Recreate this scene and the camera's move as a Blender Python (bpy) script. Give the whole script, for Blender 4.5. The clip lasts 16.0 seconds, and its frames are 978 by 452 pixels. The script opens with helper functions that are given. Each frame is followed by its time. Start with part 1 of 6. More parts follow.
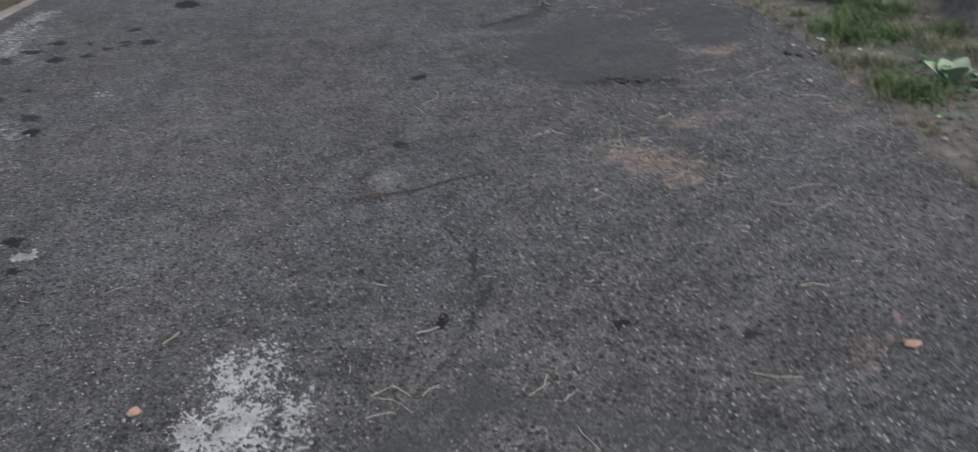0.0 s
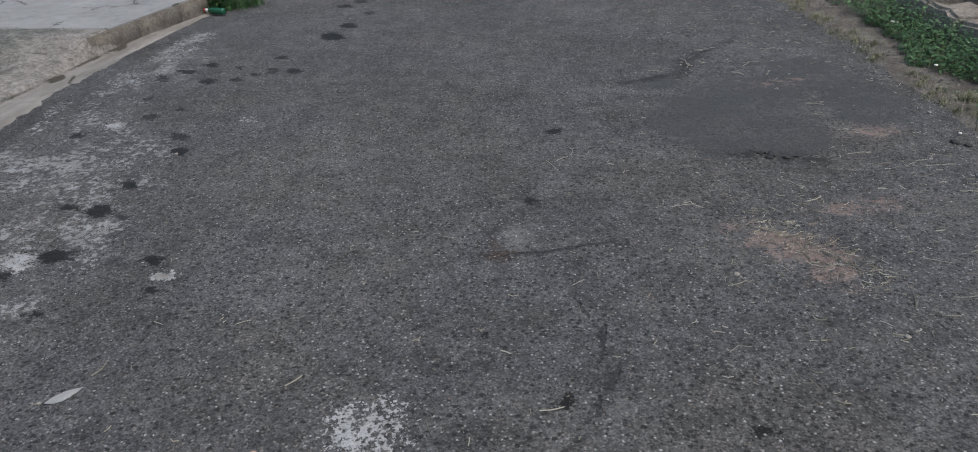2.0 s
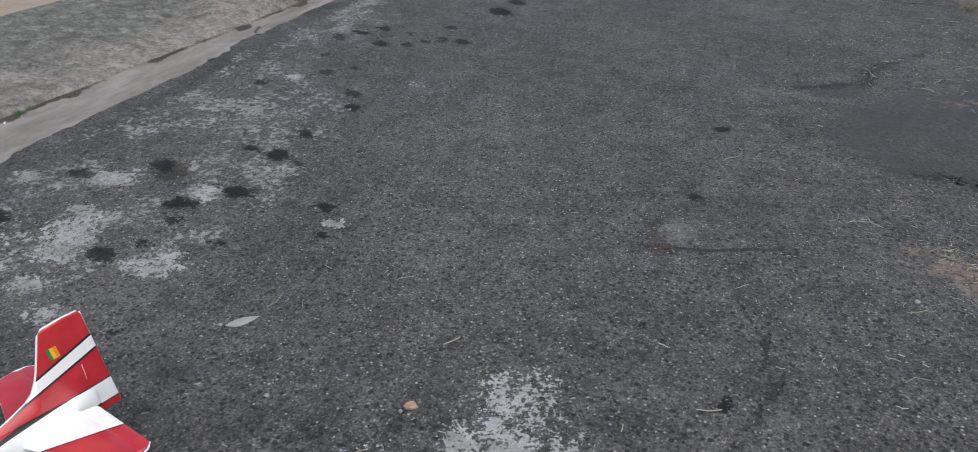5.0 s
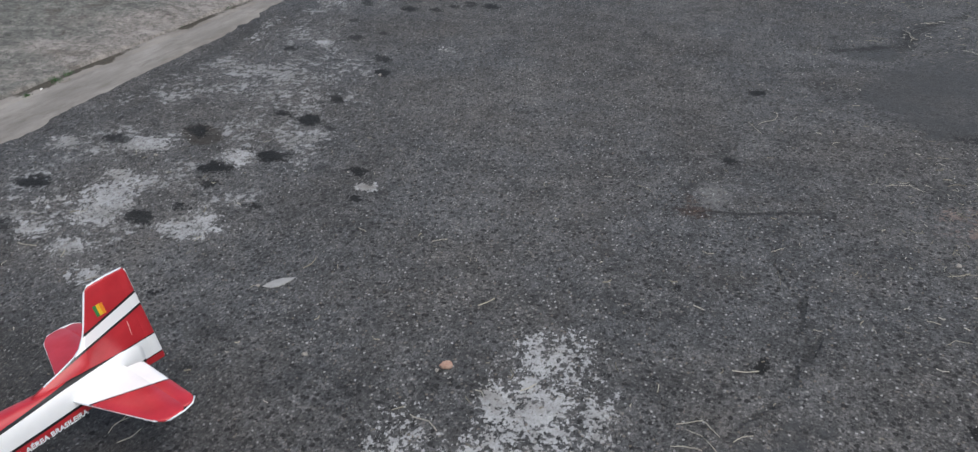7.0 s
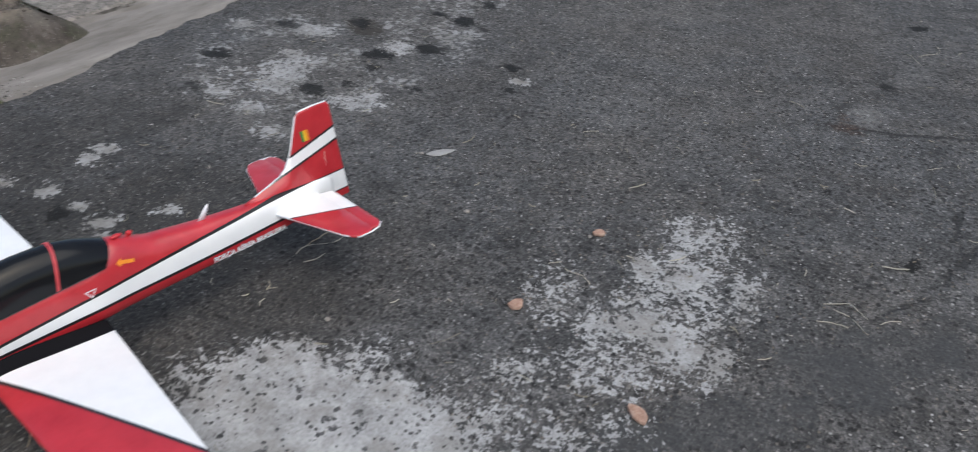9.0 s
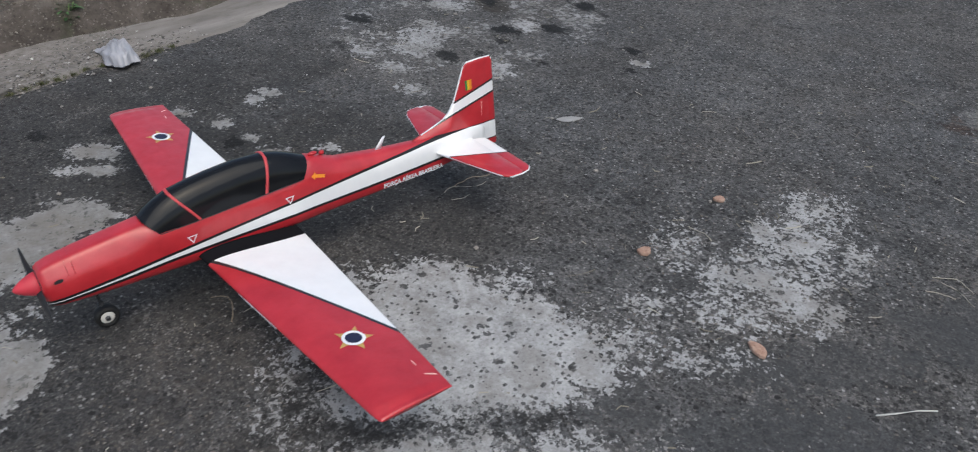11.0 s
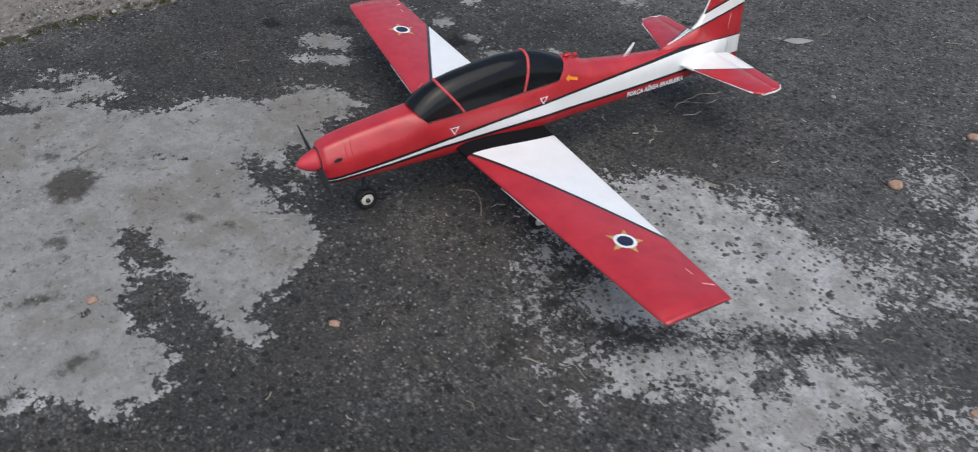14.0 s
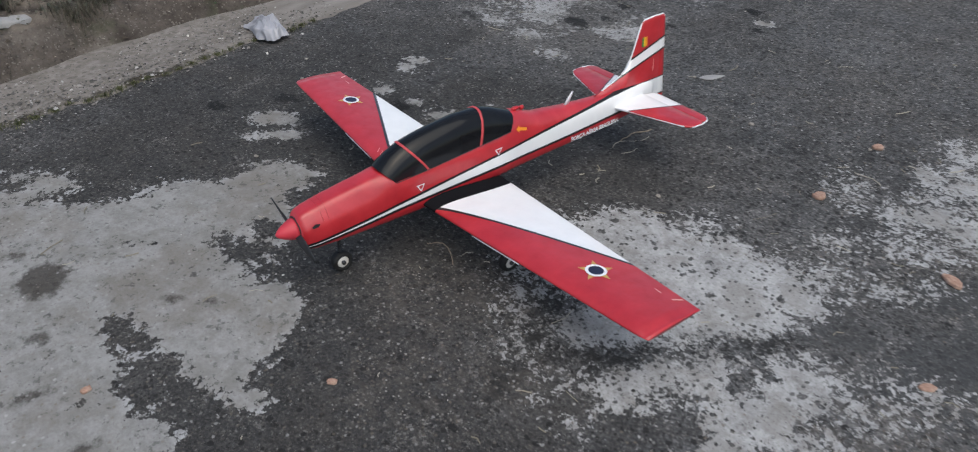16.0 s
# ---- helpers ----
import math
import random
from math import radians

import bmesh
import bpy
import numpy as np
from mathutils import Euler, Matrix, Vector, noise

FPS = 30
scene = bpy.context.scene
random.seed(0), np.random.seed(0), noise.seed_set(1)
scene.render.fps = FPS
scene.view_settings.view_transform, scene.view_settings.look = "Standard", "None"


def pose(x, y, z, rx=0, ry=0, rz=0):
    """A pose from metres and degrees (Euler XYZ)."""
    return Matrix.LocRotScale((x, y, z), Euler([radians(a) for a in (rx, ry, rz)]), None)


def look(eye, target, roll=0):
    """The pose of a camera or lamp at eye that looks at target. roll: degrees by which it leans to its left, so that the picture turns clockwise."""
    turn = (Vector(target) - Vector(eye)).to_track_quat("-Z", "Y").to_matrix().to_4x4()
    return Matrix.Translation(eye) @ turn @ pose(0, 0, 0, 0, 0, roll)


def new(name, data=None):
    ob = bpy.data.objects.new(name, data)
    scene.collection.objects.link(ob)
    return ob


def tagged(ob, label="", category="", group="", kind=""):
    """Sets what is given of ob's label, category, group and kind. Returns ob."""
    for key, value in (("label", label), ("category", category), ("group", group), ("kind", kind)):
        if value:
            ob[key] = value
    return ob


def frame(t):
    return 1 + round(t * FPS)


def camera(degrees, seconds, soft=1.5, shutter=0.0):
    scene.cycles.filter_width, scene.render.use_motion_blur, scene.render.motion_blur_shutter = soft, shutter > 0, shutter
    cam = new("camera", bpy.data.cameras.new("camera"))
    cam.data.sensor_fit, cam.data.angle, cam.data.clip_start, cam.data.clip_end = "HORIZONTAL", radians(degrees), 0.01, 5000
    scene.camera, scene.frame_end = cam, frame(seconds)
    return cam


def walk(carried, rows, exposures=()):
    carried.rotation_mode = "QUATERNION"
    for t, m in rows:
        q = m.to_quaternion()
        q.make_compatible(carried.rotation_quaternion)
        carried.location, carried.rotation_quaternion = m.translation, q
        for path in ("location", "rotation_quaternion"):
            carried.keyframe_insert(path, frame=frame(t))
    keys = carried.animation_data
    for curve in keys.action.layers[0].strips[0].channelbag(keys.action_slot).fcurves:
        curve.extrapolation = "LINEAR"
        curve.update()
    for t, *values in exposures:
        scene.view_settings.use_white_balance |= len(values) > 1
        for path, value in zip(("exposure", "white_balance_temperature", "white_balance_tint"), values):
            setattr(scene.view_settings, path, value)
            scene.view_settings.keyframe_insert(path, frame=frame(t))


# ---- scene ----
cam = camera(64.3, 16.0, soft=1.05, shutter=0.55)
METRES, EYE, TILT, LEAN, TURN = 8.0, 1.5, 0.0, 0.0, 0.0
PATH = [
    (0, (0.093, 0.048, 1.636), (0.005, 1.753, 0.595), -5.0),
    (0.5, (0.056, 0.135, 1.669), (-0.131, 1.859, 0.671), -3.7),
    (1, (0.018, 0.17, 1.675), (-0.263, 1.883, 0.681), -3.3),
    (1.5, (-0.021, 0.187, 1.695), (-0.373, 1.91, 0.743), -3.1),
    (2, (-0.047, 0.181, 1.695), (-0.387, 1.911, 0.749), -2.8),
    (2.5, (-0.08, 0.187, 1.702), (-0.457, 1.913, 0.765), -2.6),
    (3, (-0.126, 0.172, 1.698), (-0.56, 1.889, 0.769), -2.0),
    (3.5, (-0.162, 0.159, 1.706), (-0.659, 1.855, 0.769), -1.3),
    (4, (-0.196, 0.143, 1.701), (-0.761, 1.81, 0.752), -1.0),
    (4.2, (-0.201, 0.135, 1.69), (-0.791, 1.793, 0.739), -0.9),
    (6.5, (-0.25, 0.107, 1.672), (-0.898, 1.703, 0.655), -0.1),
    (7, (-0.25, 0.093, 1.653), (-0.925, 1.665, 0.616), -1.0),
    (7.5, (-0.269, 0.076, 1.62), (-0.957, 1.588, 0.506), 0.0),
    (8, (-0.328, 0.02, 1.543), (-1.059, 1.475, 0.382), -1.2),
    (8.5, (-0.348, -0.1, 1.499), (-1.14, 1.335, 0.353), 0.7),
    (9, (-0.312, -0.258, 1.485), (-1.179, 1.152, 0.363), 0.2),
    (9.2, (-0.31, -0.318, 1.482), (-1.211, 1.078, 0.368), 0.6),
    (11.3, (-0.347, -0.721, 1.483), (-1.351, 0.595, 0.361), 2.6),
    (11.5, (-0.35, -0.757, 1.479), (-1.368, 0.554, 0.361), 2.8),
    (12, (-0.361, -0.793, 1.475), (-1.409, 0.483, 0.346), 2.8),
    (12.5, (-0.378, -0.82, 1.47), (-1.444, 0.432, 0.332), 2.9),
    (13, (-0.409, -0.865, 1.454), (-1.508, 0.338, 0.293), 3.0),
    (13.5, (-0.484, -0.919, 1.423), (-1.599, 0.208, 0.203), 3.3),
    (14, (-0.625, -0.959, 1.422), (-1.733, 0.099, 0.136), 1.9),
    (14.5, (-0.711, -0.972, 1.428), (-1.779, 0.149, 0.161), 1.0),
    (15, (-0.722, -0.988, 1.432), (-1.792, 0.163, 0.196), 0.6),
    (15.5, (-0.693, -1.05, 1.461), (-1.764, 0.151, 0.272), -0.7),
    (16, (-0.633, -1.141, 1.476), (-1.666, 0.115, 0.312), -0.3),
]
walk(cam, [(t, look(eye, target, roll)) for t, eye, target, roll in PATH],
     exposures=[(0.0, 0.22, 6630, 6), (9.0, 0.22, 6630, 6), (11.5, 0.12, 6630, 6), (16.0, 0.1, 6630, 6)])

# ---- light ----
world = bpy.data.worlds.new("overcast_sky")
scene.world = world
world.use_nodes = True
wn = world.node_tree
for n in list(wn.nodes):
    wn.nodes.remove(n)
sky = wn.nodes.new("ShaderNodeTexSky")
sky.sky_type = "NISHITA"
sky.sun_disc = False
sky.sun_elevation, sky.sun_rotation = radians(60), radians(117)
sky.air_density, sky.dust_density, sky.ozone_density = 1.0, 3.0, 1.0
bg = wn.nodes.new("ShaderNodeBackground")
bg.inputs["Strength"].default_value = 0.15
wout = wn.nodes.new("ShaderNodeOutputWorld")
wn.links.new(sky.outputs[0], bg.inputs[0])
wn.links.new(bg.outputs[0], wout.inputs[0])

sun_data = bpy.data.lights.new("sun", "SUN")
sun_data.energy, sun_data.angle, sun_data.color = 1.5, radians(75), (1.0, 0.97, 0.93)
sun = new("sun", sun_data)
sun.matrix_world = look((3.2, -1.6, 6.5), (0, 0, 0))


# ---- material helpers ----
class Nodes:
    """Short names for the nodes of one material."""

    def __init__(self, name, rough=0.8, metal=0.0, spec=0.5):
        self.mat = bpy.data.materials.new(name)
        self.mat.use_nodes = True
        self.tree = self.mat.node_tree
        self.shader = self.tree.nodes["Principled BSDF"]
        self.shader.inputs["Roughness"].default_value = rough
        self.shader.inputs["Metallic"].default_value = metal
        self.shader.inputs["Specular IOR Level"].default_value = spec
        self.where = self.node("ShaderNodeTexCoord").outputs["Object"]

    def node(self, kind):
        return self.tree.nodes.new(kind)

    def feed(self, socket, value):
        if isinstance(value, bpy.types.NodeSocket):
            self.tree.links.new(value, socket)
        elif isinstance(value, tuple) and len(value) == 3 and len(socket.default_value) == 4:
            socket.default_value = (*value, 1)
        else:
            socket.default_value = value

    def math(self, op, a, b=0.0, c=None, clamp=False):
        n = self.node("ShaderNodeMath")
        n.operation, n.use_clamp = op, clamp
        self.feed(n.inputs[0], a), self.feed(n.inputs[1], b)
        if c is not None:
            self.feed(n.inputs[2], c)
        return n.outputs[0]

    def noise(self, scale, detail=3.0, rough=0.55, where=None, off=0.0, stretch=None):
        n = self.node("ShaderNodeTexNoise")
        n.inputs["Scale"].default_value, n.inputs["Detail"].default_value, n.inputs["Roughness"].default_value = scale, detail, rough
        vec = where or self.where
        if off or stretch:
            m = self.node("ShaderNodeMapping")
            m.inputs["Location"].default_value = (off, off * 1.7, off * 0.3)
            if stretch:
                m.inputs["Scale"].default_value = stretch
            self.tree.links.new(vec, m.inputs[0])
            vec = m.outputs[0]
        self.tree.links.new(vec, n.inputs["Vector"])
        return n.outputs["Fac"]

    def cells(self, scale, out="Distance", feature="F1", where=None):
        n = self.node("ShaderNodeTexVoronoi")
        n.feature = feature
        n.inputs["Scale"].default_value = scale
        self.tree.links.new(where or self.where, n.inputs["Vector"])
        return n.outputs[out]

    def step(self, value, low, high, to0=0.0, to1=1.0):
        n = self.node("ShaderNodeMapRange")
        n.interpolation_type = "SMOOTHSTEP"
        self.feed(n.inputs[0], value)
        for k, v in zip((1, 2, 3, 4), (low, high, to0, to1)):
            self.feed(n.inputs[k], v)
        return n.outputs[0]

    def mix(self, fac, a, b):
        n = self.node("ShaderNodeMix")
        n.data_type = "RGBA"
        self.feed(n.inputs[0], fac), self.feed(n.inputs[6], a), self.feed(n.inputs[7], b)
        return n.outputs[2]

    def ramp(self, fac, *stops):
        n = self.node("ShaderNodeValToRGB")
        els = n.color_ramp.elements
        while len(els) < len(stops):
            els.new(0.5)
        for e, (p, col) in zip(els, stops):
            e.position, e.color = p, (*col, 1)
        self.feed(n.inputs[0], fac)
        return n.outputs[0]

    def value(self, name):
        n = self.node("ShaderNodeAttribute")
        n.attribute_name = name
        return n.outputs["Fac"]

    def split(self, vec=None):
        n = self.node("ShaderNodeSeparateXYZ")
        self.tree.links.new(vec or self.where, n.inputs[0])
        return n.outputs[0], n.outputs[1], n.outputs[2]

    def island(self):
        return self.node("ShaderNodeNewGeometry").outputs["Random Per Island"]

    def colour(self, value):
        self.feed(self.shader.inputs["Base Color"], value)
        return self

    def rough(self, value):
        self.feed(self.shader.inputs["Roughness"], value)
        return self

    def bump(self, height, strength=0.5, distance=0.004):
        n = self.node("ShaderNodeBump")
        n.inputs["Strength"].default_value, n.inputs["Distance"].default_value = strength, distance
        self.tree.links.new(height, n.inputs["Height"])
        self.tree.links.new(n.outputs[0], self.shader.inputs["Normal"])
        return self


def grey(v, warm=0.0):
    return (v * (1 + warm), v, v * (1 - warm))


def plain(name, col, rough=0.6, metal=0.0, var=0.12, scale=60.0, bump=0.15):
    g = Nodes(name, rough, metal)
    n = g.noise(scale, 4)
    lo, hi = tuple(c * (1 - var) for c in col), tuple(min(1, c * (1 + var)) for c in col)
    g.colour(g.ramp(n, (0.3, lo), (0.7, hi)))
    g.rough(g.step(g.noise(scale * 0.4, 3, off=3), 0.3, 0.7, rough - 0.06, rough + 0.08))
    if bump:
        g.bump(n, bump, 0.001)
    return g.mat


# ---- materials of the ground ----
def asphalt_material():
    g = Nodes("asphalt", 0.9, spec=0.25)
    # aggregate: a dark binder with dull stones of 5 to 10 mm, a few of them paler
    warp = g.node("ShaderNodeTexNoise")
    warp.inputs["Scale"].default_value, warp.inputs["Detail"].default_value = 170, 2
    g.tree.links.new(g.where, warp.inputs["Vector"])
    bend = g.node("ShaderNodeVectorMath")
    bend.operation = "MULTIPLY_ADD"
    g.tree.links.new(warp.outputs["Color"], bend.inputs[0])
    bend.inputs[1].default_value = (0.007, 0.007, 0.0)
    g.tree.links.new(g.where, bend.inputs[2])
    crooked = bend.outputs[0]
    fine = g.noise(330, 4, 0.8, off=43)
    grain = g.noise(125, 5, 0.75, off=44)
    hue = g.split(g.cells(135, "Color", where=crooked))
    rnd, near = hue[0], g.cells(135, where=crooked)
    mixed = g.math("ADD", g.math("MULTIPLY", grain, 0.6), g.math("ADD", g.math("MULTIPLY", fine, 0.18), g.math("MULTIPLY", rnd, 0.22)))
    col = g.ramp(mixed, (0.34, grey(0.026, 0.0)), (0.47, grey(0.055, 0.0)), (0.57, grey(0.082, 0.01)), (0.68, grey(0.132, 0.02)))
    pale_stone = g.math("MULTIPLY", g.step(g.math("ADD", rnd, g.math("MULTIPLY", g.noise(5, 4, 0.6, off=91), 0.4)), 1.06, 1.15), g.step(near, 0.15, 0.5, 1.0, 0.0))
    col = g.mix(g.math("MULTIPLY", pale_stone, 0.55), col, g.ramp(hue[1], (0.1, (0.15, 0.115, 0.09)), (0.5, grey(0.18, 0.04)), (0.95, grey(0.34, 0.02))))
    pore = g.math("MULTIPLY", g.step(rnd, 0.16, 0.06), g.step(near, 0.3, 0.55, 1.0, 0.0))
    col = g.mix(g.math("MULTIPLY", pore, 0.75), col, grey(0.01))
    broad = g.noise(0.9, 5, 0.6)
    mid = g.noise(6, 6, 0.65, off=5)
    blot = g.noise(34, 5, 0.65, off=41)
    tone = g.math("ADD", g.math("MULTIPLY", broad, 0.3), g.math("ADD", g.math("MULTIPLY", mid, 0.46), g.math("MULTIPLY", blot, 0.44)))
    n = g.node("ShaderNodeMix")
    n.data_type, n.blend_type = "RGBA", "MULTIPLY"
    n.inputs[0].default_value = 1.0
    g.feed(n.inputs[6], col)
    g.feed(n.inputs[7], g.ramp(tone, (0.44, grey(0.42)), (0.58, grey(0.95)), (0.72, grey(1.6, 0.0))))
    tinted = g.node("ShaderNodeMix")
    tinted.data_type, tinted.blend_type = "RGBA", "MULTIPLY"
    tinted.inputs[0].default_value = 1.0
    g.feed(tinted.inputs[6], n.outputs[2])
    g.feed(tinted.inputs[7], g.ramp(g.noise(1.1, 4, 0.6, off=101), (0.4, (0.975, 0.995, 1.03)), (0.6, (1.02, 0.998, 0.985))))
    col = tinted.outputs[2]
    # long-trodden dirt near the parked side, plus painted shade beneath the aeroplane
    grimy_shaded = g.step(g.math("ADD", g.value("grime_shade"), g.math("MULTIPLY", g.math("SUBTRACT", g.noise(3.5, 6, 0.65, off=61), 0.5), 0.9)), -0.1, 0.35)
    col = g.mix(g.math("MULTIPLY", grimy_shaded, 0.7), col, g.ramp(g.noise(120, 4, 0.75, off=63), (0.36, grey(0.009)), (0.53, (0.027, 0.027, 0.027)), (0.67, (0.088, 0.08, 0.071))))
    crumb = g.step(g.math("ADD", g.noise(88, 5, 0.72, off=111), g.math("MULTIPLY", g.noise(8, 4, 0.65, off=113), 0.45)), 0.8, 0.87)
    col = g.mix(g.math("MULTIPLY", crumb, g.step(grimy_shaded, 0.0, 1.0, 0.24, 0.3)), col, g.ramp(hue[2], (0.2, (0.17, 0.15, 0.13)), (0.8, (0.36, 0.35, 0.34))))
    # brownish dirt in the pores
    col = g.mix(g.math("MULTIPLY", g.step(g.noise(2.3, 6, 0.65, off=9), 0.5, 0.72), 0.15), col, (0.085, 0.072, 0.06))
    # open pores and torn-out stones
    hole_pick, hole = g.split(g.cells(46, "Color", where=crooked))[1], g.math("ADD", g.cells(46, where=crooked), g.math("MULTIPLY", g.math("SUBTRACT", g.noise(75, 4, 0.7, off=151), 0.5), 0.5))
    hole = g.math("MULTIPLY", g.step(g.math("ADD", hole_pick, g.math("MULTIPLY", g.noise(2.2, 4, 0.6, off=153), 0.3)), 0.93, 0.96), g.step(hole, 0.34, 0.46, 1.0, 0.0))
    col = g.mix(g.math("MULTIPLY", hole, 0.8), col, grey(0.013))
    edge = g.noise(16, 6, 0.65, off=2)
    grit = g.noise(110, 3, 0.7, off=4)
    streak = g.noise(45, 4, 0.6, off=7)
    speck = g.math("SUBTRACT", g.noise(90, 5, 0.72, off=31), 0.5)
    ragged = g.math("SUBTRACT", g.noise(48, 5, 0.7, off=33), 0.5)
    frag = g.math("ADD", g.math("MULTIPLY", g.math("SUBTRACT", edge, 0.5), 0.2), g.math("ADD", g.math("MULTIPLY", ragged, 0.14), g.math("MULTIPLY", speck, 0.07)))
    # newer, smoother and darker patch
    patch = g.step(g.math("ADD", g.value("patch"), g.math("ADD", g.math("MULTIPLY", frag, 1.6), g.math("MULTIPLY", g.math("SUBTRACT", g.noise(3.7, 5, 0.6, off=95), 0.5), 0.4))), -0.02, 0.035)
    col = g.mix(g.math("MULTIPLY", patch, g.step(g.noise(5, 5, 0.65, off=97), 0.38, 0.62, 0.42, 0.78)), col, g.ramp(g.noise(130, 4, 0.7), (0.3, grey(0.03, -0.04)), (0.7, grey(0.07, -0.04))))
    # sandy washed-in dirt
    sand = g.step(g.math("ADD", g.math("ADD", g.value("sand"), g.math("MULTIPLY", frag, 2.4)), g.math("MULTIPLY", speck, 0.25)), 0.0, 0.1)
    col = g.mix(g.math("MULTIPLY", sand, 0.52), col, g.ramp(streak, (0.3, (0.17, 0.118, 0.1)), (0.7, (0.34, 0.247, 0.212))))
    dusty = g.step(g.math("ADD", g.value("dusty"), g.math("ADD", g.math("MULTIPLY", frag, 1.6), g.math("MULTIPLY", speck, 0.3))), -0.01, 0.03)
    col = g.mix(g.math("MULTIPLY", dusty, 0.36), col, g.ramp(streak, (0.3, grey(0.12, 0.01)), (0.7, grey(0.26, 0.02))))
    rust = g.step(g.math("ADD", g.value("rust"), frag), -0.01, 0.04)
    col = g.mix(g.math("MULTIPLY", rust, 0.7), col, g.ramp(streak, (0.3, (0.035, 0.02, 0.014)), (0.7, (0.1, 0.055, 0.036))))
    # cement film, broken where the stones wear through
    fleck = g.step(g.math("ADD", g.noise(42, 4, 0.6, off=131), g.math("MULTIPLY", g.noise(4, 3, 0.6, off=133), 0.25)), 0.74, 0.78)
    pit2 = g.step(g.noise(105, 4, 0.7, off=11), 0.58, 0.65)
    film_a = g.step(g.math("ADD", g.value("film"), g.math("ADD", g.math("MULTIPLY", frag, 0.85), g.math("ADD", g.math("MULTIPLY", g.math("SUBTRACT", g.noise(36, 5, 0.7, off=181), 0.5), 0.12), g.math("MULTIPLY", g.math("SUBTRACT", g.noise(9, 4, 0.6, off=183), 0.5), 0.07)))), -0.003, 0.006)
    bald = g.math("ADD", g.noise(26, 6, 0.72, off=15), g.math("MULTIPLY", speck, 0.45))
    film_a = g.math("MULTIPLY", film_a, g.math("SUBTRACT", 1.0, g.math("MAXIMUM", g.math("MULTIPLY", fleck, 0.45), g.math("MAXIMUM", g.math("MULTIPLY", g.step(bald, 0.61, 0.68), 0.5), g.math("MULTIPLY", g.step(g.math("ADD", g.noise(8, 5, 0.7, off=81), g.math("MULTIPLY", ragged, 0.5)), 0.63, 0.7), 0.7)))))
    # thin cement wash: a share of cover from 0 to 1, broken into crumbs towards its edges, pitted where stones came out
    share = g.math("MAXIMUM", g.step(g.value("coat"), -0.07, 0.05), g.step(g.value("stipple"), -0.06, 0.07, 0.0, 0.48))
    crumbs = g.math("ADD", g.math("MULTIPLY", g.noise(74, 5, 0.68, off=161), 0.52), g.math("ADD", g.math("MULTIPLY", g.noise(30, 4, 0.6, off=163), 0.33), g.math("MULTIPLY", g.noise(11, 4, 0.6, off=165), 0.15)))
    film_b = g.step(g.math("SUBTRACT", g.math("MULTIPLY", share, 1.02), g.step(crumbs, 0.38, 0.62)), -0.035, 0.035)
    film_b = g.math("MULTIPLY", film_b, g.step(share, 0.0, 0.06))
    small_pick, small_pit = g.split(g.cells(64, "Color", where=crooked))[0], g.math("ADD", g.cells(64, where=crooked), g.math("MULTIPLY", ragged, 1.5))
    small_pit = g.math("MULTIPLY", g.step(small_pick, 0.7, 0.72), g.step(small_pit, 0.32, 0.42, 1.0, 0.0))
    large_pick, large_pit = g.split(g.cells(25, "Color", where=crooked))[2], g.math("ADD", g.cells(25, where=crooked), g.math("MULTIPLY", ragged, 1.8))
    large_pit = g.math("MULTIPLY", g.step(large_pick, 0.92, 0.94), g.step(large_pit, 0.26, 0.34, 1.0, 0.0))
    film_b = g.math("MULTIPLY", film_b, g.math("SUBTRACT", 1.0, g.math("MAXIMUM", g.math("MULTIPLY", g.math("MAXIMUM", small_pit, large_pit), 0.92), g.math("MULTIPLY", pit2, 0.5))))
    clump = g.math("SUBTRACT", g.noise(2.8, 5, 0.65, off=85), 0.5)
    shard = g.math("SUBTRACT", g.noise(27, 5, 0.62, off=121), 0.5)
    worn = g.math("ADD", g.math("MULTIPLY", g.value("worn"), 0.8), g.math("ADD", g.math("MULTIPLY", clump, 0.5), g.math("ADD", g.math("MULTIPLY", shard, 0.46), g.math("ADD", g.math("MULTIPLY", ragged, 0.16), g.math("MULTIPLY", speck, 0.2)))))
    film_c = g.math("ADD", g.math("MULTIPLY", g.step(worn, 0.03, 0.08), 0.08), g.math("MULTIPLY", g.step(worn, 0.09, 0.108), 0.6))
    film_f = g.step(g.math("SUBTRACT", g.step(g.value("flake"), -0.05, 0.06, 0.0, 0.86), g.step(g.math("ADD", g.math("MULTIPLY", crumbs, 0.6), g.math("MULTIPLY", shard, 0.5)), 0.2, 0.42)), -0.04, 0.04)
    film_f = g.math("MULTIPLY", g.math("MULTIPLY", film_f, g.step(g.value("flake"), -0.05, -0.03)), g.math("SUBTRACT", 0.84, g.math("MULTIPLY", pit2, 0.5)))
    cement = g.math("MAXIMUM", g.math("MAXIMUM", g.math("MAXIMUM", film_a, film_f), film_b), g.math("MULTIPLY", film_c, 0.9), clamp=True)
    pale = g.ramp(g.math("ADD", g.noise(11, 7, 0.75, off=21), g.math("MULTIPLY", speck, 0.7)), (0.28, (0.21, 0.21, 0.21)), (0.5, (0.35, 0.352, 0.356)), (0.75, (0.48, 0.484, 0.49)))
    stain = g.step(g.noise(7, 6, 0.7, off=25), 0.46, 0.6)
